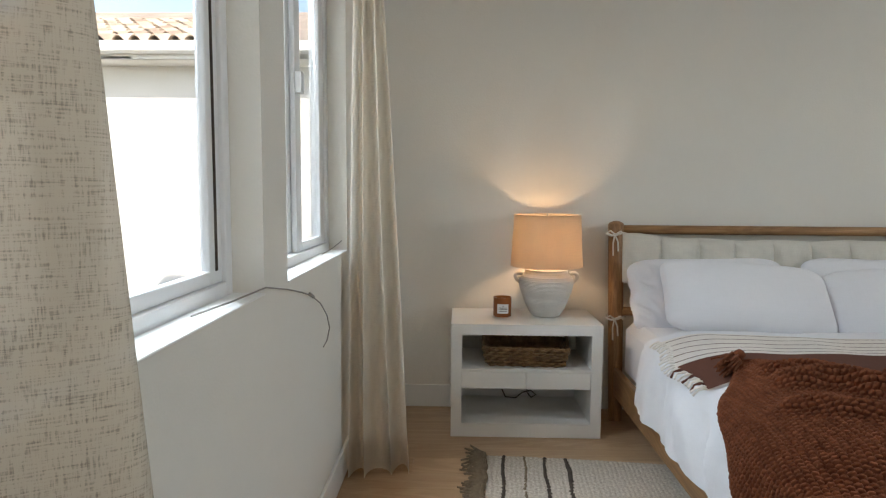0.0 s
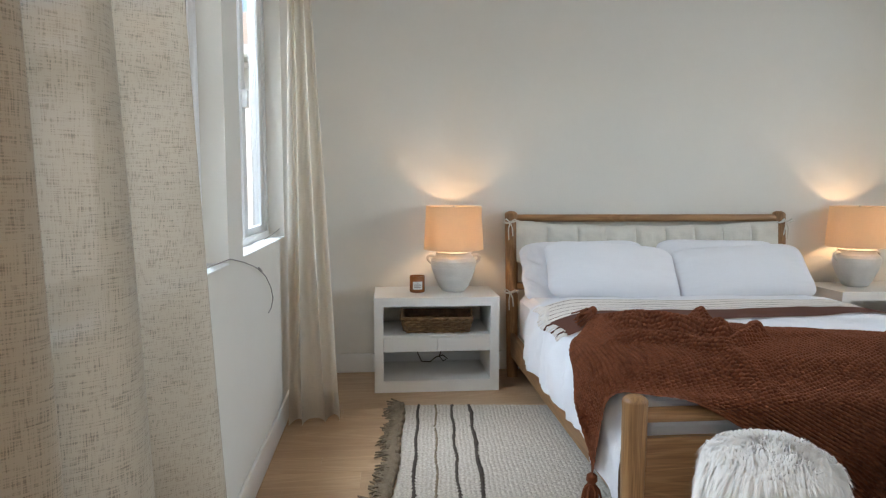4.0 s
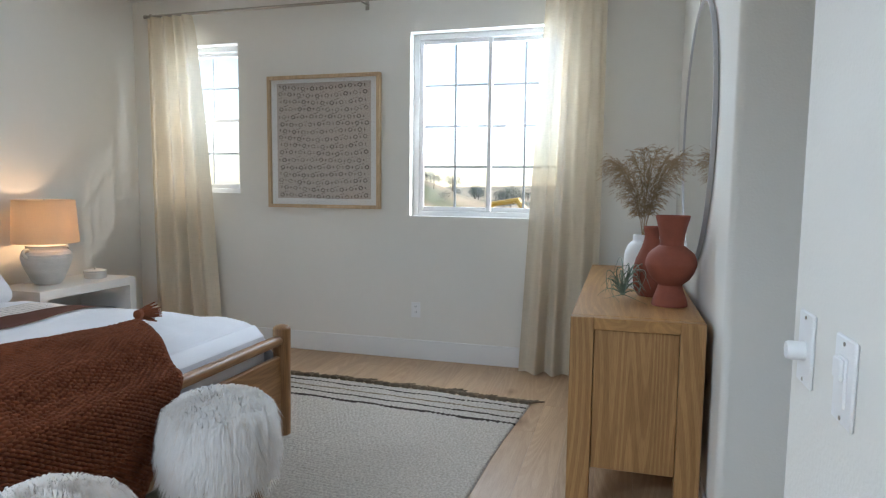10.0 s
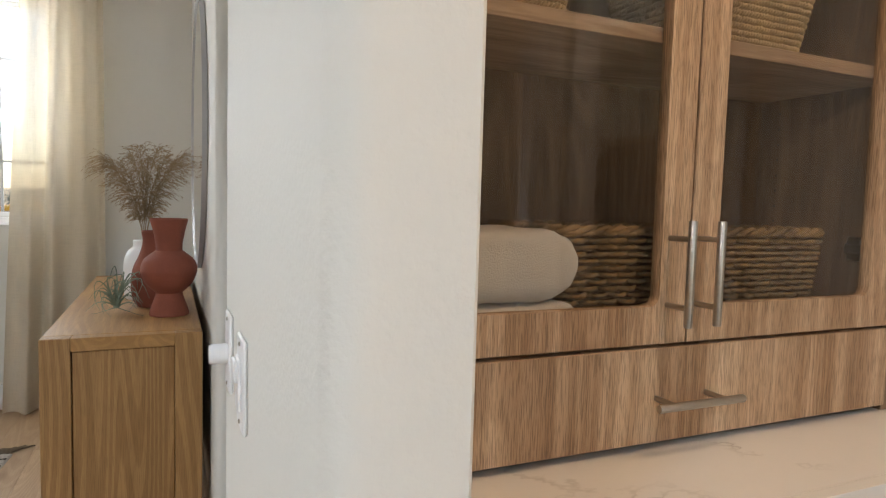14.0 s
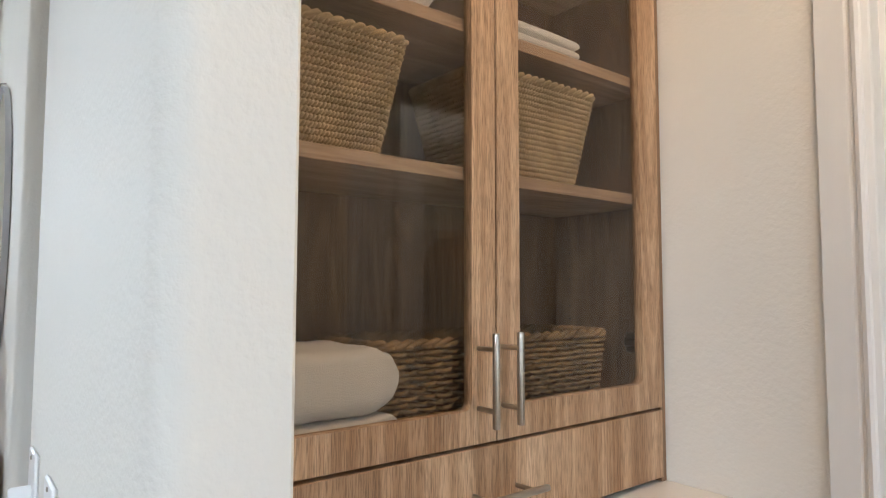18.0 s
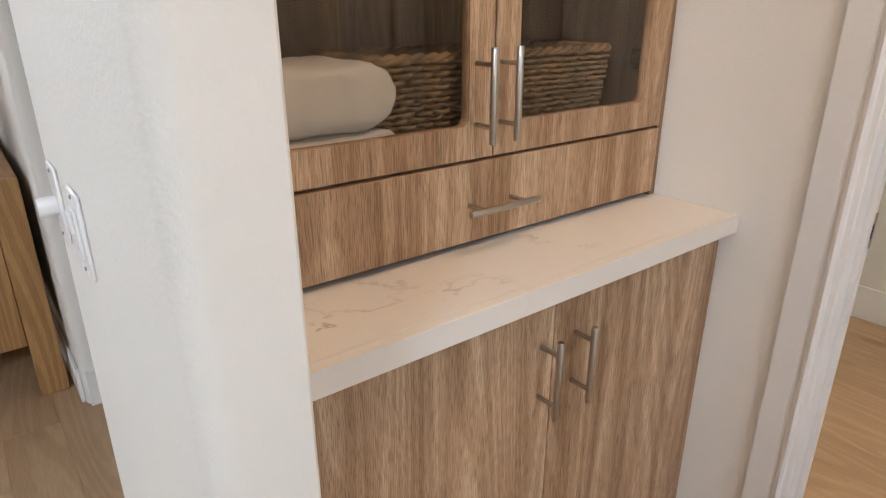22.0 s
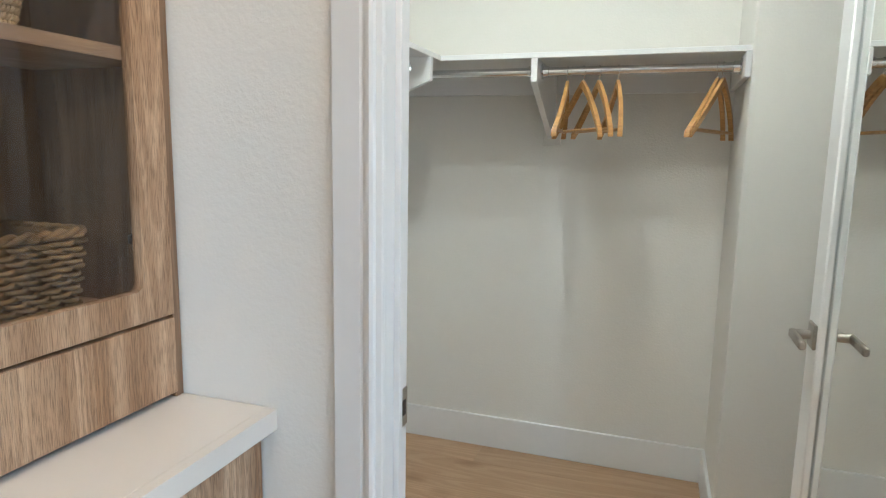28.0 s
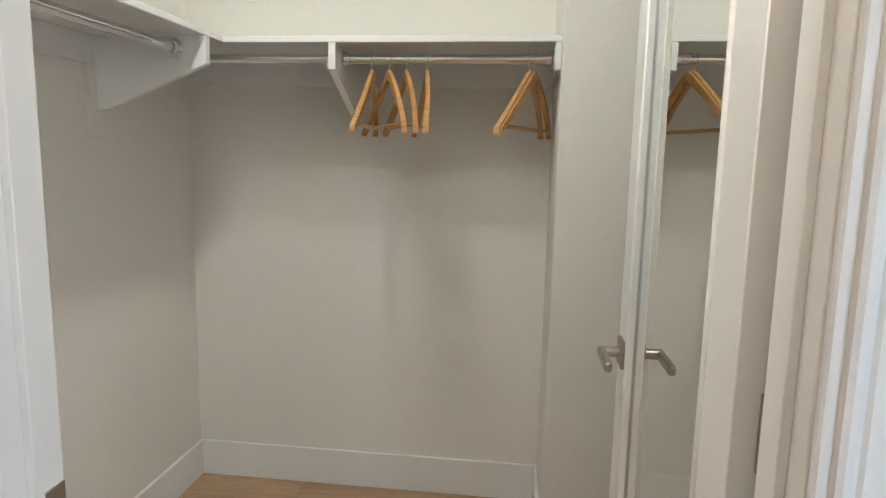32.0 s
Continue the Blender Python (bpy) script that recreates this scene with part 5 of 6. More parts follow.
for k in range(34):
    az = k * 2.4 + rnd.uniform(-0.3, 0.3)
    ln = rnd.uniform(0.10, 0.20)
    up = rnd.uniform(0.01, 0.17)
    curl = rnd.uniform(-2.8, 2.8)
    pts = []
    for i in range(9):
        q = i / 8
        a = az + curl * q
        pts.append((math.cos(a) * ln * q, math.sin(a) * ln * q * 0.8, max(0.004, 0.018 + up * math.sin(q * 2.6) - 0.03 * q * q)))
    part("leaf", Shape().tube(pts, [0.0036 * (1 - 0.85 * i / 8) for i in range(9)], 5), AIR, ap)

# ---- rug ----
rug = thing("rug", 0.49, -0.80, 0, -4.2, label="cream wool rug with dark stripes and brown tasselled ends", category="rug")
RL, RW = 3.72, 2.44


def rug_edge(v):
    return 0.012 * math.sin(v * 7) + 0.006 * math.sin(v * 23)


def rug_at(u, v):
    x = RL * u + rug_edge(v) * (1 - 2 * u)
    y = -RW * v + 0.008 * math.sin(u * 17)
    rib = abs(math.sin(x * math.pi / 0.021 + 0.35 * math.sin(y * 23)))
    loop = abs(math.sin(y * math.pi / 0.027 + math.pi / 2 * (int(x / 0.021) % 2) + noise.noise((x * 30, y * 4, 1))))
    edge = min(1.0, min(u, 1 - u) * RL / 0.008, min(v, 1 - v) * RW / 0.008)
    return (x, y, 0.001 + edge * (0.0065 + 0.0058 * math.sqrt(rib) * (0.45 + 0.55 * loop) + 0.0025 * noise.noise((x * 40, y * 40, 0))))


s = Shape().grid(rug_at, 760, 400)
s.box(0.01, RL - 0.01, -RW + 0.008, -0.008, 0.001, 0.007)
part("weave", s, M["wool"], rug, smooth=70)
for x, r, mat in ((0.085, 0.011, "dark_yarn"), (0.185, 0.008, "brown_yarn"), (0.28, 0.010, "dark_yarn"), (0.385, 0.013, "dark_yarn"), (RL - 0.075, 0.009, "dark_yarn"), (RL - 0.165, 0.008, "brown_yarn"), (RL - 0.25, 0.009, "dark_yarn"), (RL - 0.345, 0.014, "dark_yarn")):
    pts = [(x + 0.004 * math.sin(k * 0.25 + x * 30) + 0.004 * noise.noise((k * 0.7, x, 0)), -RW * k / 160, 0.0105) for k in range(161)]
    s = Shape().tube(pts, [r * (0.45 + 0.60 * abs(math.sin(k * 1.5)) + 0.25 * noise.noise((k * 0.6, x * 9, 3))) for k in range(161)], 6)
    s.v = [(a, c, 0.0105 + (z - 0.0105) * 0.55) for a, c, z in s.v]
    part("stripe", s, M[mat], rug, "dark knotted yarn stripe", 70)
tuft = None
for end in (0, 1):
    for k in range(38):
        y = -RW * (k + 0.5) / 38
        x = rug_edge(-y / RW) if end == 0 else RL - rug_edge(-y / RW)
        if tuft is None:
            s = Shape().lathe([(0.004, 0), (0.014, 0.006), (0.016, 0.016), (0.010, 0.024)], 8, pose(0, 0, 0.012, 0, -90, 0))
            for i in range(7):
                a = (i - 3) * 0.10
                s.tube([(-0.018, a * 0.05, 0.012), (-0.05, a * 0.10, 0.011), (-0.095 - 0.01 * (i % 3), a * 0.20, 0.006)], [0.006, 0.0055, 0.003], 5)
            tuft = part("tassel", s, M["brown_yarn"], rug, "brown knotted tassel")
            o = tuft
        else:
            o = again(tuft, Matrix(), rug)
        o.matrix_basis = pose(x, y, 0, 0, 0, (0 if end == 0 else 180) + rnd.uniform(-24, 24)) @ Matrix.Diagonal((rnd.uniform(0.75, 1.05) * (1 if end == 0 else 0.75), rnd.uniform(1.5, 2.3), 1.25, 1))


# ---- fur stools ----
def fur_stool(x, y, seed, label):
    n = thing("fur_stool", x, y, 0.012, label=label, category="stool", group="fur stools at the bed end")
    r0, h0, h1 = 0.168, 0.255, 0.50
    prof = smooth_profile([(0.13, h0), (0.160, h0 + 0.02), (r0, h0 + 0.10), (r0, h1 - 0.07), (0.150, h1 - 0.022), (0.10, h1 + 0.012), (0.01, h1 + 0.024)], 3)
    part("seat", Shape().lathe(prof, 32), M["fur"], n, "white furry seat")
    r = random.Random(seed)
    s = Shape()
    for k in range(20000):
        a = r.uniform(0, 6.283)
        q = r.random()
        if q < 0.30:
            rad = r0 * math.sqrt(r.random()) * 0.98
            p = Vector((rad * math.cos(a), rad * math.sin(a), h1 + 0.022 - 0.055 * (rad / r0) ** 3))
            nn = Vector((math.cos(a) * (0.25 + rad / r0), math.sin(a) * (0.25 + rad / r0), 0.75)).normalized()
        else:
            z = h0 + (h1 - 0.025 - h0) * r.random() ** 0.8
            rr = r0 * (0.90 + 0.1 * math.sin(math.pi * (z - h0) / (h1 - h0)))
            p = Vector((rr * math.cos(a), rr * math.sin(a), z))
            nn = Vector((math.cos(a), math.sin(a), 0.25 + 0.3 * (z - h0) / (h1 - h0)))
        clump = noise.noise_vector(p * 24 + Vector((seed, 0, 0))) * 0.45
        ln = r.uniform(0.045, 0.085)
        d = (nn + clump + Vector((r.uniform(-0.2, 0.2), r.uniform(-0.2, 0.2), r.uniform(-0.1, 0.1)))).normalized()
        d = (d + Vector((0, 0, -0.55 if q >= 0.30 else -0.2))).normalized()
        m1 = p + d * ln * 0.40
        e = m1 + (d * 0.45 + Vector((0, 0, -1.0)) + clump * 0.5) * ln * 0.62
        w = d.cross((0, 0, 1)).normalized() * r.uniform(0.0018, 0.0032) if abs(d.z) < 0.98 else Vector((0.0015, 0, 0))
        s.add([p - w, p + w, m1 + w, e, m1 - w], [(0, 1, 2, 4), (4, 2, 3)])
    part("fur", s, M["fur"], n, "long white faux fur", 180, kind="stuff")
    for k in range(4):
        a = math.pi / 4 + k * math.pi / 2 + 0.2
        c = Vector((math.cos(a), math.sin(a), 0))
        part("leg", Shape().tube([c * 0.150, c * 0.125 + Vector((0, 0, h0 + 0.01))], [0.013, 0.022], 14), M["oak"], n, "tapered oak leg")
    return n


fur_stool(1.52, -2.72, 3, "round white faux fur stool standing by the knitted throw")
fur_stool(2.265, -2.66, 8, "round white faux fur stool with tapered oak legs")

# ---- built-in linen cabinet ----
CY0, CY1, CM = -5.393, -4.394, -4.8935
UX, LX = 1.221, 1.058


def bar_pull(parent, p, axis, half=0.076, stand=0.042, post=0.048):
    """A round bar pull on two posts; p: its middle on the door face, the bar along the axis, standing off towards -x."""
    x, y, z = p
    q = (lambda t: (x - stand, y, z + t)) if axis == "z" else (lambda t: (x - stand, y + t, z))
    h = part("handle", Shape().tube([q(-half), q(-half + 0.002), q(half - 0.002), q(half)], [0.0052, 0.006, 0.006, 0.0052], 14), M["steel"], parent, "brushed nickel bar pull")
    for sg in (-post, post):
        a, b2, c = q(sg)
        part("handle_post", Shape().tube([(x - 0.0005, b2, c), (a, b2, c)], 0.0042, 10), M["steel"], h)


def door_with_glass(name, y0, y1, z0, z1, st0, st1, rail, x, parent):
    """A cabinet door cut out for glass, with rounded corners in the cut-out."""
    r = 0.016
    a0, a1, c0, c1 = y0 + st0, y1 - st1, z0 + rail, z1 - rail
    inner = rounded(a1 - r, c1 - r, r, 0, 90, 4) + rounded(a0 + r, c1 - r, r, 90, 180, 4) + rounded(a0 + r, c0 + r, r, 180, 270, 4) + rounded(a1 - r, c0 + r, r, 270, 360, 4)
    outer = []
    for k, (y, z) in enumerate(inner):
        q = k // 5
        outer.append(((y1, z1), (y0, z1), (y0, z0), (y1, z0))[q])
    s = Shape()
    n = len(inner)
    e = 0.0015
    oy = lambda y: y - e if y == y1 else y + e
    oz = lambda z: z - e if z == z1 else z + e
    fo = [(x, oy(y), oz(z)) for y, z in outer]
    fe = [(x + e, y, z) for y, z in outer]
    bo = [(x + 0.019, y, z) for y, z in outer]
    fi = [(x, y, z) for y, z in inner]
    bi = [(x + 0.019, y, z) for y, z in inner]
    s.add(fi + fo + fe + bo + bi, [(k * n + i, k * n + (i + 1) % n, (k + 1) % 5 * n + (i + 1) % n, (k + 1) % 5 * n + i) for k in range(5) for i in range(n)])
    d = part(name, s, M["cab"], parent, "limed oak glazed door", 30)
    pane = part("pane", Shape().box(x + 0.010, x + 0.014, a0 - 0.004, a1 + 0.004, c0 - 0.004, c1 + 0.004), M["smoke"], d, "clear cabinet glass")
    pane.visible_shadow = False
    return d


up = thing("upper_cabinet", label="tall limed oak built-in cabinet with two glazed doors and a drawer", category="cabinet")
Z0, Z1 = 1.059, 2.44
dl = door_with_glass("door", CM + 0.0015, CY1 - 0.018, Z0, Z1, 0.053, 0.055, 0.055, UX, up)
dr2 = door_with_glass("door", CY0 + 0.020, CM - 0.0015, Z0, Z1, 0.067, 0.053, 0.055, UX, up)
bar_pull(dl, (UX, -4.853, 1.164), "z", 0.074)
bar_pull(dr2, (UX, -4.907, 1.164), "z", 0.074)
drw = part("drawer", Shape().box(UX, UX + 0.02, CY0 + 0.020, CY1 - 0.018, 0.914, 1.0535, 0.0015), M["cab"], up, "limed oak drawer front")
bar_pull(drw, (UX, -4.890, 0.980), "y", 0.080)
part("side_panel", Shape().box(UX + 0.006, 1.522, CY0, CY0 + 0.019, 0.899, 2.50, 0.001), M["cab_shade"], up)
part("side_panel", Shape().box(UX + 0.006, 1.522, CY1 - 0.017, CY1, 0.899, 2.50, 0.001), M["cab_shade"], up)
part("back_panel", Shape().box(1.516, 1.522, CY0 + 0.019, CY1 - 0.017, 0.899, 2.50), M["cab_shade"], up)
part("top_panel", Shape().box(UX + 0.006, 1.516, CY0 + 0.019, CY1 - 0.017, Z1 - 0.005, 2.50), M["cab_shade"], up)
part("bottom_panel", Shape().box(UX + 0.022, 1.516, CY0 + 0.019, CY1 - 0.017, 1.0535, 1.070), M["cab_y"], up)
for z in (1.499, 1.752, 2.021):
    part("shelf", Shape().box(UX + 0.022, 1.516, CY0 + 0.020, CY1 - 0.018, z - 0.011, z + 0.011, 0.001), M["cab_y"], up)
pin = None
for z in np.arange(1.14, 2.38, 0.032):
    for x in (UX + 0.06, 1.47):
        if pin is None:
            pin = part("pin_hole", Shape().lathe([(0.0025, 0), (0.0025, 0.0008), (0.0005, 0.001)], 8, pose(0, 0, 0, -90)), M["dark_yarn"], up)
            o = pin
        else:
            o = again(pin, Matrix(), up)
        o.matrix_basis = pose(x, CY0 + 0.0188, float(z))
for z in (1.19, 2.26):
    h = part("hinge", Shape().box(UX + 0.019, UX + 0.030, CY0 + 0.026, CY0 + 0.075, z - 0.024, z + 0.024, 0.004).tube([(UX + 0.02, CY0 + 0.05, z), (UX + 0.034, CY0 + 0.05, z)], 0.016, 14), M["steel"], up, "metal concealed hinge")
    part("hinge_arm", Shape().box(UX + 0.030, UX + 0.085, CY0 + 0.0195, CY0 + 0.034, z - 0.008, z + 0.008, 0.002).box(UX + 0.06, UX + 0.085, CY0 + 0.0195, CY0 + 0.026, z - 0.022, z + 0.022, 0.002), M["steel"], h)

low = thing("base_cabinet", label="limed oak base cabinet with two doors under a quartz counter", category="cabinet")
part("body", Shape().box(LX + 0.021, 1.525, CY0 + 0.002, CY1 - 0.002, 0.10, 0.8645, 0.001), M["cab_shade"], low)
part("toe_kick", Shape().box(LX + 0.075, LX + 0.09, CY0 + 0.002, CY1 - 0.002, 0.0, 0.10), M["cab_shade"], low)
for y0, y1, hy in ((CM + 0.0015, CY1 - 0.003, -4.862), (CY0 + 0.003, CM - 0.0015, -4.945)):
    d = part("door", Shape().box(LX, LX + 0.02, y0, y1, 0.100, 0.858, 0.0015), M["cab"], low, "limed oak slab door")
    bar_pull(d, (LX, hy, 0.726), "z", 0.074)
counter = thing("counter", label="cream veined quartz counter on the base cabinet", category="counter")
part("slab", Shape().box(1.0465, 1.526, CY0, CY1, 0.866, 0.903), M["quartz"], counter)
part("front_edge", Shape().box(1.026, 1.0462, CY0, CY1, 0.865, 0.903, 0.0006), M["quartz"], counter, "mitred front edge")


def towel_stack(name, x, y, z, w, d, hs, label, seed=0):
    """Folded towels: each a soft slab with a rounded fold."""
    n = thing(name, x, y, z, label=label, category="towel")
    zz = 0.0
    for k, h in enumerate(hs):
        def fn(u, v, h=h, zz=zz, k=k):
            a = 2 * math.pi * u
            c, s_ = math.cos(a), math.sin(a)
            px = d / 2 * (abs(c) ** 0.35) * (1 if c > 0 else -1)
            pz = h / 2 * (abs(s_) ** 0.5) * (1 if s_ > 0 else -1)
            py = (v - 0.5) * w
            e = max(0.0, 1 - abs(2 * v - 1) ** 9) ** 0.5
            wob = 0.006 * noise.noise((px * 9 + seed, py * 10, pz * 14 + k)) + 0.004 * noise.noise((px * 30, py * 28 + seed, pz * 40))
            return (px * (0.93 + 0.07 * e) + wob, py * (1 - 0.02 * k), zz + h / 2 + pz * (0.35 + 0.65 * e) + wob)
        part("towel", Shape().grid(fn, 48, 28), M["towel"], n, "folded white terry towel", 80)
        zz += h * 0.97
    return n


towel_stack("towel_stack", 1.35, -4.567, 1.0705, 0.32, 0.20, (0.052, 0.100), "folded white terry towels stacked in the cabinet", 2)
towel_stack("towel_stack", 1.345, -4.60, 1.7635, 0.40, 0.19, (0.082,), "rolled white terry towel on a cabinet shelf", 6)
towel_stack("towel_stack", 1.34, -5.06, 1.7635, 0.20, 0.18, (0.022, 0.022), "thin folded white cloths on a cabinet shelf", 9)
bk = woven("basket", 0.52, 0.185, 0.56, 0.20, 0.15, 15, 80, M["wicker"], label="long low golden-brown wicker basket in the cabinet", twined=False)
bk.matrix_world = pose(1.365, -4.965, 1.0705, 0, 0, 90)
for y, z in ((-4.575, 1.5105), (-5.045, 1.5105)):
    bk = woven("basket", 0.25, 0.16, 0.32, 0.215, 0.188, 19, 66, M["basket"], label="tapered seagrass basket on a cabinet shelf", group="seagrass baskets in the cabinet")
    bk.matrix_world = pose(1.36, y, z, 0, 0, 90)
for y in (-4.66, -5.02):
    bk = woven("basket", 0.26, 0.17, 0.32, 0.20, 0.16, 17, 66, M["basket"], label="tapered seagrass basket on the highest cabinet shelf", group="seagrass baskets in the cabinet")
    bk.matrix_world = pose(1.36, y, 2.0325, 0, 0, 90)


# ---- closet door, casing and shelves ----
def casing(name, x0, x1, inward):
    """Moulded casing on the hall side: flat board, bead and step towards the opening."""
    w = x1 - x0
    pr = [(0, 0), (0, 0.012), (0.003, 0.015), (0.56, 0.016), (0.60, 0.012), (0.66, 0.012), (0.70, 0.020), (0.78, 0.022), (0.84, 0.019), (0.86, 0.012), (0.97, 0.010), (1.0, 0.007), (1.0, 0)]
    pts = [((x0 + w * (a if inward > 0 else 1 - a)), YC + d) for a, d in pr]
    s = Shape()
    n = len(pts)
    s.add([(x, y, 0) for x, y in pts] + [(x, y, 2.14) for x, y in pts], [(i, (i + 1) % n, n + (i + 1) % n, n + i) if inward < 0 else (n + i, n + (i + 1) % n, (i + 1) % n, i) for i in range(n)] + [tuple(range(n)), tuple(range(n, 2 * n))])
    return solo(name, s, M["trim"], "white moulded door casing", "trim", "structure", 0)


casing("trim", 0.820, 0.905, -1)
casing("trim", -0.081, 0.006, 1)
solo("trim", Shape().box(-0.081, 0.905, YC, YC + 0.018, 2.141, 2.23, 0.004), M["trim"], "white moulded door head casing", "trim", "structure")
solo("trim", Shape().box(0.820, 0.829, YC - 0.092, YC - 0.0005, 0, 2.06, 0.001), M["trim"], "white door jamb", "trim", "structure")
solo("trim", Shape().box(-0.006, 0.009, YC - 0.106, YC - 0.0005, 0, 2.06, 0.001), M["trim"], "white door jamb", "trim", "structure")
solo("trim", Shape().box(0.009, 0.820, YC - 0.106, YC - 0.0005, 2.045, 2.06, 0.001), M["trim"], "white door head jamb", "trim", "structure")
solo("trim", Shape().box(0.809, 0.820, YC - 0.048, YC - 0.034, 0, 2.045, 0.001), M["trim"], "white door stop", "trim", "structure")
solo("trim", Shape().box(0.009, 0.020, YC - 0.048, YC - 0.034, 0, 2.045, 0.001), M["trim"], "white door stop", "trim", "structure")
for x0, x1 in ((0.829, 0.899), (-0.071, -0.006)):
    solo("trim", Shape().box(x0, x1, -5.492, -5.4755, 0, 2.12, 0.003), M["trim"], "white door casing inside the closet", "trim", "structure")
sp = thing("strike_plate", label="brushed nickel strike plate on the door jamb", category="strike plate")
part("plate", Shape().box(0.8175, 0.8205, -5.486, -5.452, 0.872, 0.942, 0.001), M["steel"], sp)
part("hole", Shape().box(0.8168, 0.8178, -5.477, -5.461, 0.893, 0.921), M["dark_yarn"], sp)

door = thing("door_1", label="white closet door standing open with a full-length mirror", category="door", kind="structure")
DX0, DX1, DY0, DY1 = -0.003, 0.032, -6.285, -5.525
MY0, MY1, MZ0, MZ1 = DY0 + 0.105, DY1 - 0.105, 0.20, 1.93
for q in ((DY0, MY0, 0.01, 2.035), (MY1, DY1, 0.01, 2.035)):
    part("stile", Shape().box(DX0, DX1, *q, 0.002), M["trim"], door)
for q in ((MY0, MY1, 0.01, MZ0), (MY0, MY1, MZ1, 2.035)):
    part("rail", Shape().box(DX0, DX1 - 0.0005, *q, 0.001), M["trim"], door)
part("back_panel", Shape().box(DX0 + 0.004, DX0 + 0.012, MY0, MY1, MZ0, MZ1), M["trim"], door)
part("mirror_glass", Shape().box(DX0 + 0.013, DX0 + 0.019, MY0, MY1, MZ0, MZ1), M["mirror"], door, "full-length mirror")
for q in ((MY0, MY0 + 0.012, MZ0, MZ1), (MY1 - 0.012, MY1, MZ0, MZ1), (MY0 + 0.012, MY1 - 0.012, MZ0, MZ0 + 0.012), (MY0 + 0.012, MY1 - 0.012, MZ1 - 0.012, MZ1)):
    part("bead", Shape().box(DX0 + 0.0195, DX1 + 0.004, *q, 0.004), M["trim"], door)
for sg, xf in ((1, DX1), (-1, DX0)):
    ly, lz = DY0 + 0.068, 0.922
    lv = part("lever", Shape().box(*sorted((xf, xf + sg * 0.010)), ly - 0.031, ly + 0.031, lz - 0.031, lz + 0.031, 0.003), M["steel"], door, "brushed nickel lever with a square rose")
    s = Shape().tube([(xf + sg * 0.01, ly, lz), (xf + sg * 0.048, ly, lz)], 0.012, 16)
    s.box(*sorted((xf + sg * 0.040, xf + sg * 0.056)), ly - 0.012, ly + 0.115, lz - 0.011, lz + 0.011, 0.004)
    part("grip", s, M["steel"], lv)
for z in (0.25, 1.05, 1.80):
    part("hinge", Shape().tube([(DX0 + 0.002, DY1 + 0.008, z - 0.045), (DX0 + 0.002, DY1 + 0.008, z + 0.045)], 0.006, 10), M["steel"], door)

CB = -7.185
shelf = thing("closet_shelf", label="white painted closet shelf on the back wall over a chrome rod", category="shelf")
part("board", Shape().box(0.170, 1.573, CB, -6.735, 1.685, 1.704, 0.002), M["trim"], shelf)
part("back_cleat", Shape().box(0.189, 1.544, CB, CB + 0.018, 1.60, 1.6845, 0.002), M["trim"], shelf)
part("end_cleat", Shape().box(0.170, 0.188, CB, -6.732, 1.605, 1.6845, 0.002), M["trim"], shelf)


def bracket(parent, plane, front, wall, axis, foot=1.42):
    """A board bracket under a shelf: upright at the wall, slanting to the front."""
    d = 0.011
    prof = [(front, 1.6845), (front, 1.605), (wall + (front - wall) * 0.10, foot), (wall, foot), (wall, 1.6845)]
    put = (lambda s_, p: (plane + s_, p[0], p[1])) if axis == "x" else (lambda s_, p: (p[0], plane + s_, p[1]))
    n = len(prof)
    s = Shape().add([put(-d, p) for p in prof] + [put(d, p) for p in prof], [(i, (i + 1) % n, n + (i + 1) % n, n + i) for i in range(n)] + [tuple(range(n))[::-1], tuple(range(n, 2 * n))])
    return part("bracket", s, M["trim"], parent)


bracket(shelf, 0.859, -6.733, CB + 0.018, "x")
part("bracket_cleat", Shape().box(0.822, 0.896, CB, CB + 0.0175, 1.39, 1.5995, 0.002), M["wall"], shelf)
side_shelf = thing("closet_shelf", label="white painted closet shelf on the side wall over a chrome rod", category="shelf")
part("board", Shape().box(1.205, 1.573, -6.7345, -5.477, 1.685, 1.704, 0.002), M["trim"], side_shelf)
part("back_cleat", Shape().box(1.556, 1.574, -6.73, -5.477, 1.60, 1.6845, 0.002), M["trim"], side_shelf)
bracket(side_shelf, -6.63, 1.203, 1.556, "y", 1.47)
part("bracket_cleat", Shape().box(1.5565, 1.574, -6.67, -6.59, 1.39, 1.5995, 0.002), M["wall"], side_shelf)
RY, RZ, RX = -6.82, 1.648, 1.302
for a, b2 in (((0.188, RY, RZ), (0.848, RY, RZ)), ((0.870, RY, RZ), (1.574, RY, RZ)), ((RX, -5.477, RZ), (RX, -6.619, RZ))):
    rod = thing("closet_rod", label="chrome clothes rod under the closet shelf", category="clothes rod", group="closet rods")
    part("rod", Shape().tube([a, b2], 0.0155, 20), M["chrome"], rod)
    ax = Vector(b2) - Vector(a)
    turn = ax.to_track_quat("Z", "Y").to_matrix().to_4x4()
    for p, sg in ((a, 1), (b2, -1)):
        s = Shape().lathe([(0.028, 0), (0.028, 0.004), (0.021, 0.008), (0.0195, 0.026), (0.016, 0.027)], 24, Matrix.Translation(p) @ turn @ Matrix.Diagonal((1, 1, sg, 1)), cap=False)
        part("socket", s, M["chrome"], rod)


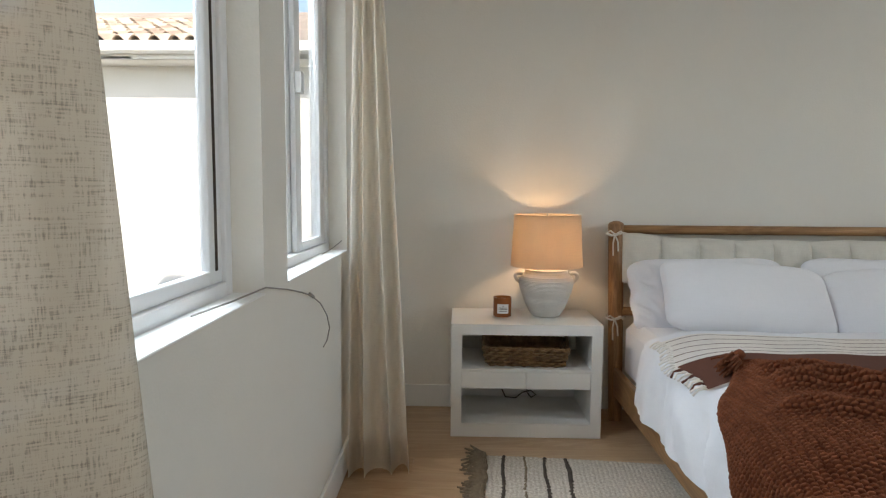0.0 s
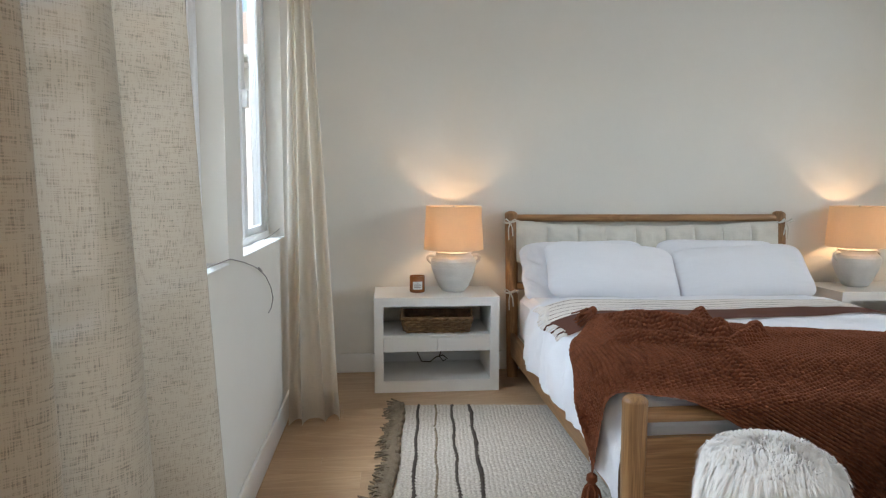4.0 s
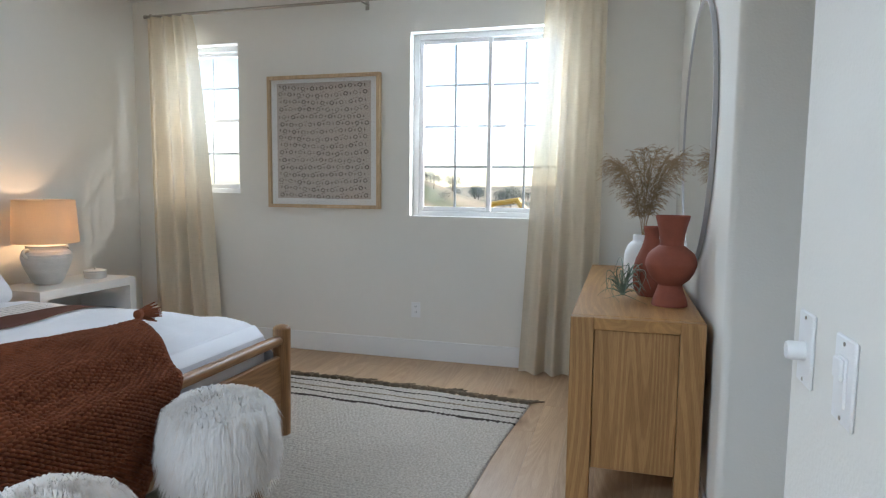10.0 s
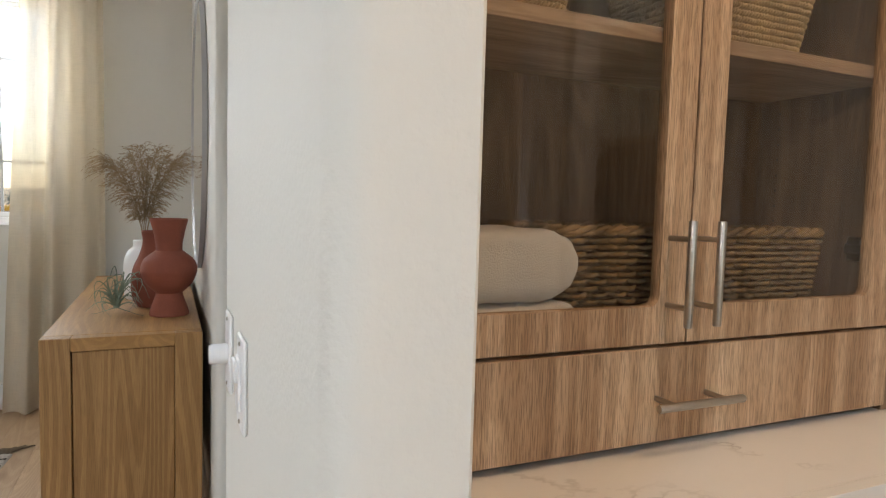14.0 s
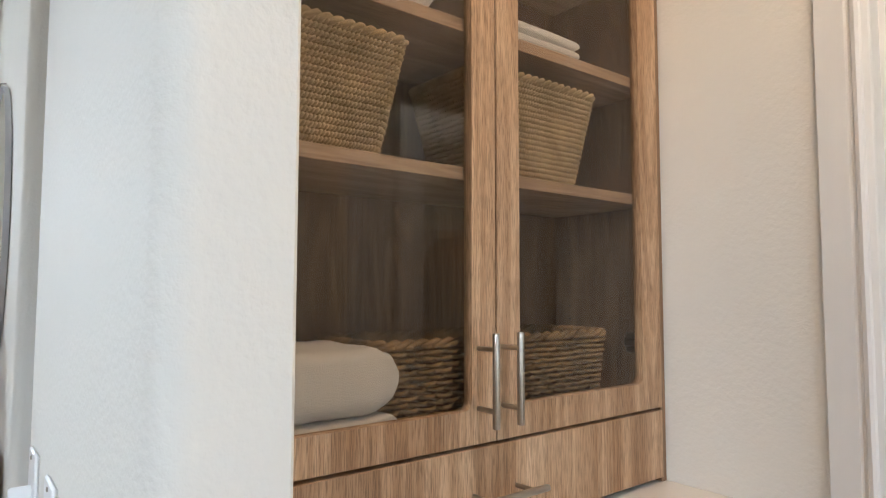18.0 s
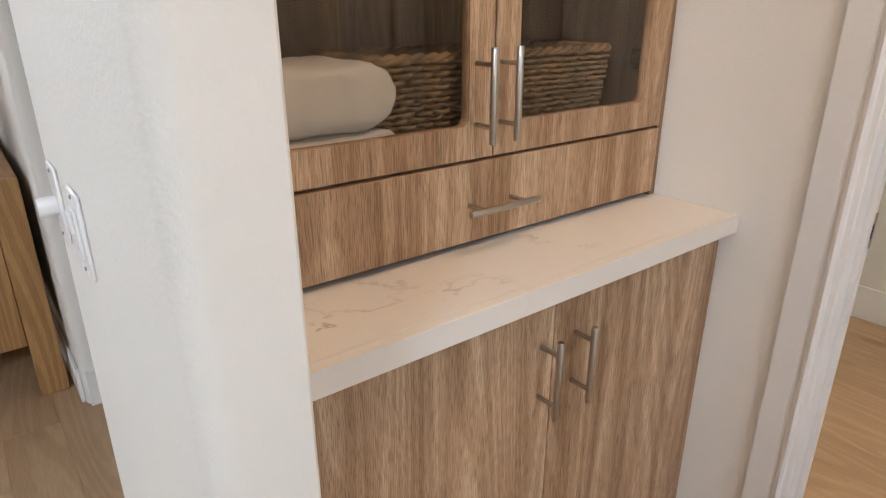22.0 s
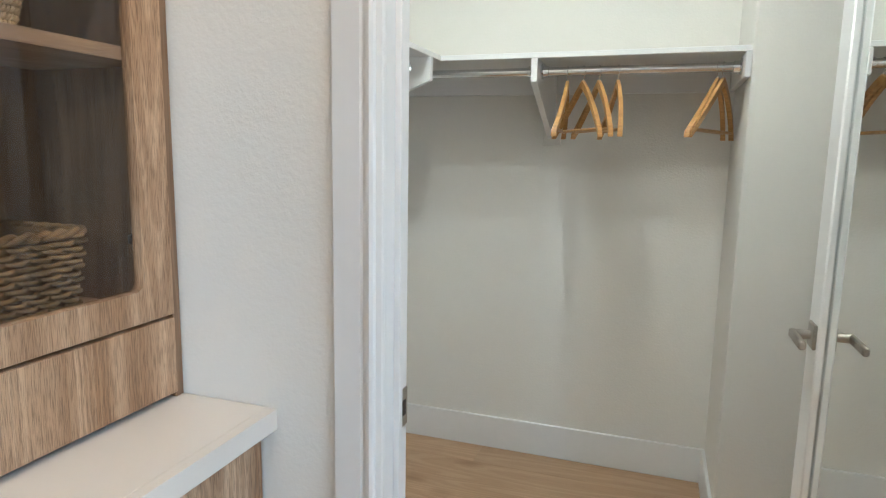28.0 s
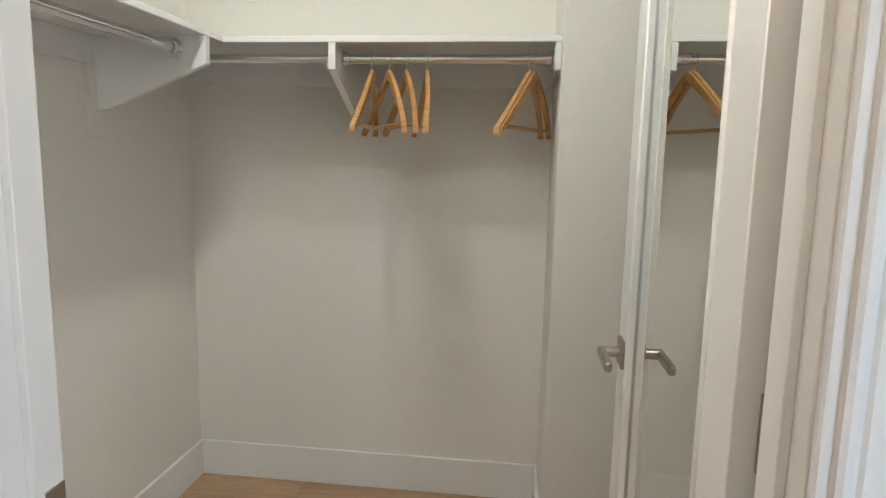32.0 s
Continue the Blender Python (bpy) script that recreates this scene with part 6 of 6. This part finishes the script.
def hanger(x, turn, tilt=0.0, w=0.42):
    """A curved wooden suit hanger with a bar and a wire hook, hung on the rod."""
    n = thing("hanger", x, RY, RZ + 0.0155, turn, label="varnished beech clothes hanger on the chrome rod", category="hanger", group="clothes hangers")
    n.matrix_world = n.matrix_world @ pose(0, 0, 0, 0, tilt, 0)
    hook = [(0, 0.0185 * math.cos(a), 0.002 - 0.0185 + 0.0185 * math.sin(a) + 0.0005) for a in [radians(200 - 20 * k) for k in range(11)]] + [(0, 0.012, -0.034), (0, 0.002, -0.043), (0, 0, -0.075)]
    part("hook", Shape().tube(hook, 0.0017, 8), M["chrome"], n)
    for sg in (-1, 1):
        s = Shape()
        rows_ = []
        for k in range(9):
            q = k / 8
            y = sg * w / 2 * q
            z = -0.062 - 0.178 * q ** 1.12
            bow = 0.022 * q * q
            hh, tt = 0.014 - 0.004 * q, 0.006 + 0.003 * q
            rows_.append([(bow - tt, y, z - hh), (bow + tt, y, z - hh), (bow + tt * 0.9, y, z + hh), (bow - tt * 0.9, y, z + hh)])
        flat_ = [p for r_ in rows_ for p in r_]
        s.add(flat_, [(4 * k + i, 4 * k + (i + 1) % 4, 4 * k + 4 + (i + 1) % 4, 4 * k + 4 + i) for k in range(8) for i in range(4)] + [(3, 2, 1, 0), (32, 33, 34, 35)])
        part("arm", s, M["hanger"], n, smooth=60)
    part("bar", Shape().tube([(0.018, -w / 2 * 0.88, -0.224), (0.018, w / 2 * 0.88, -0.224)], 0.0055, 10), M["hanger"], n)
    return n


for x, turn in ((0.754, 4), (0.699, 30), (0.644, 24), (0.579, 14), (0.259, -19), (0.242, -22)):
    hanger(x, turn)

for nm, x, y, r in (("ceiling_light", 0.75, -5.99, 0.085), ("ceiling_light", 0.75, -5.56, 0.085), ("ceiling_light", 0.55, -4.92, 0.085)):
    cl = thing(nm, x, y, H, label="round white ceiling light, lit", category="ceiling light")
    part("trim_ring", Shape().lathe([(r + 0.012, 0), (r + 0.010, -0.008), (r, -0.012), (r - 0.004, -0.004)], 40, cap=False), M["trim"], cl)

# ---- outside ----
def ground_height(x, y):
    r = math.hypot(x - 2, y + 3)
    east = max(0.0, min(1, (x - 14) / 30))
    h = -3.1 - 0.6 * east
    hill = 7.0 * bump_(x - 84, 26) * bump_(y - 27, 11) + 3.4 * bump_(x - 150, 40) * bump_(y - 30, 60)
    far = max(0.0, min(1, (r - 200) / 900))
    h += hill + far * (14 * abs(noise.noise((x * 0.0013, y * 0.0013, 4))) + 6)
    return h + 0.15 * noise.noise((x * 0.12, y * 0.12, 2)) * min(1, r / 20)


s = Shape()
rr = [0.5] + [4 * 1.16 ** k for k in range(46)]
nA = 120
s.v = [(2 + r * math.cos(2 * math.pi * a / nA), -3 + r * math.sin(2 * math.pi * a / nA), 0) for r in rr for a in range(nA)]
s.v = [(x, y, ground_height(x, y)) for x, y, z in s.v]
s.f = [(k * nA + i, (k + 1) * nA + i, (k + 1) * nA + (i + 1) % nA, k * nA + (i + 1) % nA) for k in range(len(rr) - 1) for i in range(nA)] + [tuple(range(nA))]
m, t, b = nodes_of("dry_hillside")
n1, n2 = noise_node(t, 0.06, 6, (1, 1, 1)), noise_node(t, 0.5, 4, (1, 1, 1))
c1 = ramp_node(t, n1.outputs[0], [(0.42, (0.085, 0.095, 0.04)), (0.52, (0.26, 0.20, 0.12)), (0.62, (0.34, 0.27, 0.18))])
c2 = ramp_node(t, n2.outputs[0], [(0.35, (0.6, 0.6, 0.55)), (0.65, (1, 1, 1))])
t.links.new(mixed(t, c1.outputs[0], c2.outputs[0], 1.0), b.inputs["Base Color"])
b.inputs["Roughness"].default_value = 0.95
solo("ground", s, m, "dry grass and earth slopes below the house", "ground", "structure", 60)

LEAF = plain("tree_leaves", (0.115, 0.14, 0.115), 0.8, var=0.35, scale=1.5)
BARK = plain("tree_bark", (0.12, 0.09, 0.07), 0.9, var=0.2, scale=3)


def tree(x, y, h, seed, label):
    g = ground_height(x, y)
    n = thing("tree", x, y, g, label=label, category="tree", group="trees on the slope")
    r = random.Random(seed)
    part("trunk", Shape().tube([(0, 0, -0.3), (0.1, 0, h * 0.3), (0.05, 0.1, h * 0.75)], [h * 0.035, h * 0.028, h * 0.012], 8), BARK, n)
    s = Shape()
    for k in range(7):
        a = r.uniform(0, 6.28)
        q = r.uniform(0.3, 0.6)
        s.tube([(0.05, 0.03, h * q), (math.cos(a) * h * 0.2, math.sin(a) * h * 0.2, h * (q + 0.2))], [h * 0.012, h * 0.004], 5)
    part("limb", s, BARK, n)
    s = Shape()
    for k in range(700):
        c = Vector((r.gauss(0, 1), r.gauss(0, 1), r.gauss(0, 0.75))).normalized() * r.random() ** 0.4
        lob = 1 + 0.45 * noise.noise(c * 2.2 + Vector((seed, 0, 0)))
        p = Vector((c.x * h * 0.55 * lob, c.y * h * 0.55 * lob, h * 0.52 + c.z * h * 0.42 * lob))
        u_, v_ = Vector((r.gauss(0, 1), r.gauss(0, 1), r.gauss(0, 1))).normalized(), Vector((r.gauss(0, 1), r.gauss(0, 1), r.gauss(0, 1))).normalized()
        q = h * r.uniform(0.02, 0.045)
        s.add([p - u_ * q, p + v_ * q * 0.6, p + u_ * q, p - v_ * q * 0.6], [(0, 1, 2, 3)])
    part("crown", s, LEAF, n, "loose grey-green foliage", 0)


rnd = random.Random(21)
spots = [(88 + rnd.uniform(0, 60), rnd.uniform(-16, 46), rnd.uniform(1.8, 3.4)) for k in range(64)] + [(80, 23.5, 2.6), (83, 21, 2.2), (78, 18, 1.6)]
for k, (x, y, h) in enumerate(spots):
    tree(x, y, h, k, "distant grey-green tree on the dry slope")
# bare branches close to the narrow window
n = thing("shrub", 9.2, 3.1, ground_height(9.2, 3.1), label="bare pale branching tree outside the window", category="tree")
s = Shape()
s.tube([(0, 0, -0.2), (0.05, 0, 1.6), (0.0, 0.1, 3.2)], [0.09, 0.07, 0.05], 8)
part("trunk", s, BARK, n)
s = Shape()
for k in range(60):
    a = rnd.uniform(0, 6.28)
    z = rnd.uniform(2.0, 3.4)
    p = Vector((0.02, 0.06, z))
    d = Vector((math.cos(a), math.sin(a), 0.7))
    pts = [p]
    for i in range(4):
        d = (d + Vector((rnd.uniform(-0.5, 0.5), rnd.uniform(-0.5, 0.5), rnd.uniform(0, 0.4)))).normalized()
        pts.append(pts[-1] + d * 0.38)
    s.tube(pts, [0.02, 0.014, 0.010, 0.006, 0.003], 5)
part("branches", s, plain("pale_bark", (0.30, 0.26, 0.22), 0.9), n, kind="stuff")

YEL = plain("machine_yellow", (0.62, 0.34, 0.04), 0.5, var=0.08, scale=2)
ex, ey = 46.0, 0.4
ez = ground_height(ex, ey)
dig = thing("excavator", ex, ey, ez, 80, label="yellow excavator parked on the building ground", category="excavator")
for sg in (-1, 1):
    part("track", Shape().box(-1.9, 1.9, sg * 1.1 - 0.3, sg * 1.1 + 0.3, 0, 0.85, 0.25), M["dark_yarn"], dig)
part("body", Shape().box(-1.7, 1.3, -1.2, 1.2, 1.0, 2.2, 0.12), YEL, dig)
part("cab", Shape().box(0.1, 1.4, 0.2, 1.2, 2.2, 3.1, 0.12), M["dark_yarn"], dig, "dark glazed cab")
part("boom", Shape().tube([(1.2, -0.2, 1.8), (3.2, -0.2, 4.2), (5.2, -0.2, 3.9)], [0.28, 0.26, 0.18], 8), YEL, dig)
part("arm", Shape().tube([(5.2, -0.2, 3.9), (6.0, -0.2, 1.6)], [0.18, 0.13], 8), YEL, dig)
part("bucket", Shape().box(5.5, 6.3, -0.7, 0.3, 0.7, 1.6, 0.12), M["dark_yarn"], dig)

# neighbouring house
house = thing("house", label="neighbouring white stucco house with a clay tile roof", category="house")
HX = -3.5
part("wall", Shape().box(HX - 6, HX, -9, 14, -3.3, 2.82), M["stucco"], house, "sunlit white stucco wall")
part("soffit", Shape().box(HX - 0.02, HX + 0.44, -9.4, 14.4, 2.80, 2.83), M["stucco"], house)
part("fascia", Shape().box(HX + 0.40, HX + 0.44, -9.4, 14.4, 2.80, 2.97, 0.005), M["stucco"], house)
s = Shape()
gp = [(0, 0), (0.02, 0.06), (0.02, 0.10), (0.09, 0.13), (0.10, 0.02), (0.06, -0.01)]
n0 = len(gp)
s.add([(HX + 0.445 + a, -9.4, 2.86 + c) for a, c in gp] + [(HX + 0.445 + a, 14.4, 2.86 + c) for a, c in gp], [(i, n0 + i, n0 + (i + 1) % n0, (i + 1) % n0) for i in range(n0)] + [tuple(range(n0)), tuple(range(n0, 2 * n0))[::-1]])
part("gutter", s, M["trim"], house, "white rain gutter")
slope = radians(19)
deck = lambda d, y, up_: (HX + 0.50 - d * math.cos(slope) - up_ * math.sin(slope) * -1 * 0, y, 2.96 + d * math.sin(slope) + up_)
s = Shape().add([deck(0, -9.4, 0), deck(0, 14.4, 0), deck(5.5, 14.4, 0), deck(5.5, -9.4, 0)], [(0, 1, 2, 3)])
roof_part = part("roof", s, M["tile"], house, "pale clay tile roof")
TILE = nodes_of("clay_roof_tile")
m, t, b = TILE
info = t.nodes.new("ShaderNodeObjectInfo")
tone = ramp_node(t, info.outputs["Random"], [(0.0, (0.34, 0.25, 0.19)), (0.35, (0.55, 0.44, 0.34)), (1.0, (0.68, 0.57, 0.46))])
dirt = ramp_node(t, noise_node(t, 9, 4, (1, 1, 1)).outputs[0], [(0.3, (0.7, 0.68, 0.64)), (0.6, (1, 1, 1))])
t.links.new(mixed(t, tone.outputs[0], dirt.outputs[0], 1.0), b.inputs["Base Color"])
b.inputs["Roughness"].default_value = 0.85


def tile_shape():
    s = Shape()
    for k in (0, 1):
        rad = 0.085 - 0.012 * k
        s.grid(lambda u, v: (-(v * 0.42), (u - 0.5) * 2 * (rad - 0.008 * v) * 1.0, 0.02 * (1 - v) + math.sin(u * math.pi) * (rad - 0.008 * v) * 0.9), 8, 1)
    s.grid(lambda u, v: (-(v * 0.42), 0.085 + u * 0.13, 0.012 + 0.02 * (1 - v) - math.sin(u * math.pi) * 0.022), 5, 1)
    s.grid(lambda u, v: (0, (u - 0.5) * 0.17, math.sin(u * math.pi) * (0.077 - 0.014 * v) + 0.02), 8, 1)
    return s


tm = tile_shape().mesh("tile", TILE[0], 50)
rest = Shape()
base_t = tile_shape()
turn_t = Matrix.Rotation(slope, 4, "Y")
for i in range(100):
    for j in range(9):
        y = -8.9 + i * 0.215 + 0.008 * ((i * 7 + j * 3) % 5 - 2)
        pt = Vector(deck(j * 0.36, y, 0.01))
        if 6.0 < y < 13.6 and j < 8:
            o = new("tile", tm)
            o.parent, o.matrix_basis = roof_part, Matrix.Translation(pt) @ turn_t
        elif j < 4:
            rest.add([Matrix.Translation(pt) @ turn_t @ Vector(v_) for v_ in base_t.v], base_t.f)
part("tiles_far", rest, M["tile"], roof_part, kind="stuff", smooth=50)
part("chimney", Shape().box(HX - 3.2, HX - 2.4, 4.4, 5.2, 3.4, 5.0, 0.02), M["stucco"], house)
house.matrix_world = Matrix.Translation((-14.9, 0.5, 0)) @ Matrix.Rotation(radians(-90), 4, "Z")

# ---- floor boards ----
rnd = random.Random(2)
PW = 0.163
boards = {}
y = -0.005
floor = thing("floor", label="wide light oak floor boards", category="floor", kind="structure")
while y > -7.2:
    x = -1.15 - rnd.uniform(0, 1.2)
    if y > -4.35:
        lo, hi = XW - 0.02, XE + 0.02
    elif y > -5.40:
        lo, hi = XW - 0.02, XD + 0.05
    else:
        lo, hi = -1.02, XD + 0.05
    while x < hi:
        ln = rnd.choice((1.22, 1.5, 1.83, 2.1))
        a, b2 = max(x, lo), min(x + ln, hi)
        if b2 - a > 0.05:
            key = round(b2 - a, 3)
            if key not in boards:
                boards[key] = Shape().box(0.0002, key - 0.0002, -PW + 0.0002, -0.0002, -0.016, 0, 0.0008).mesh("plank", M["plank"])
            o = new("plank", boards[key])
            o.parent, o.location = floor, (a, y, 0)
        x += ln
    y -= PW
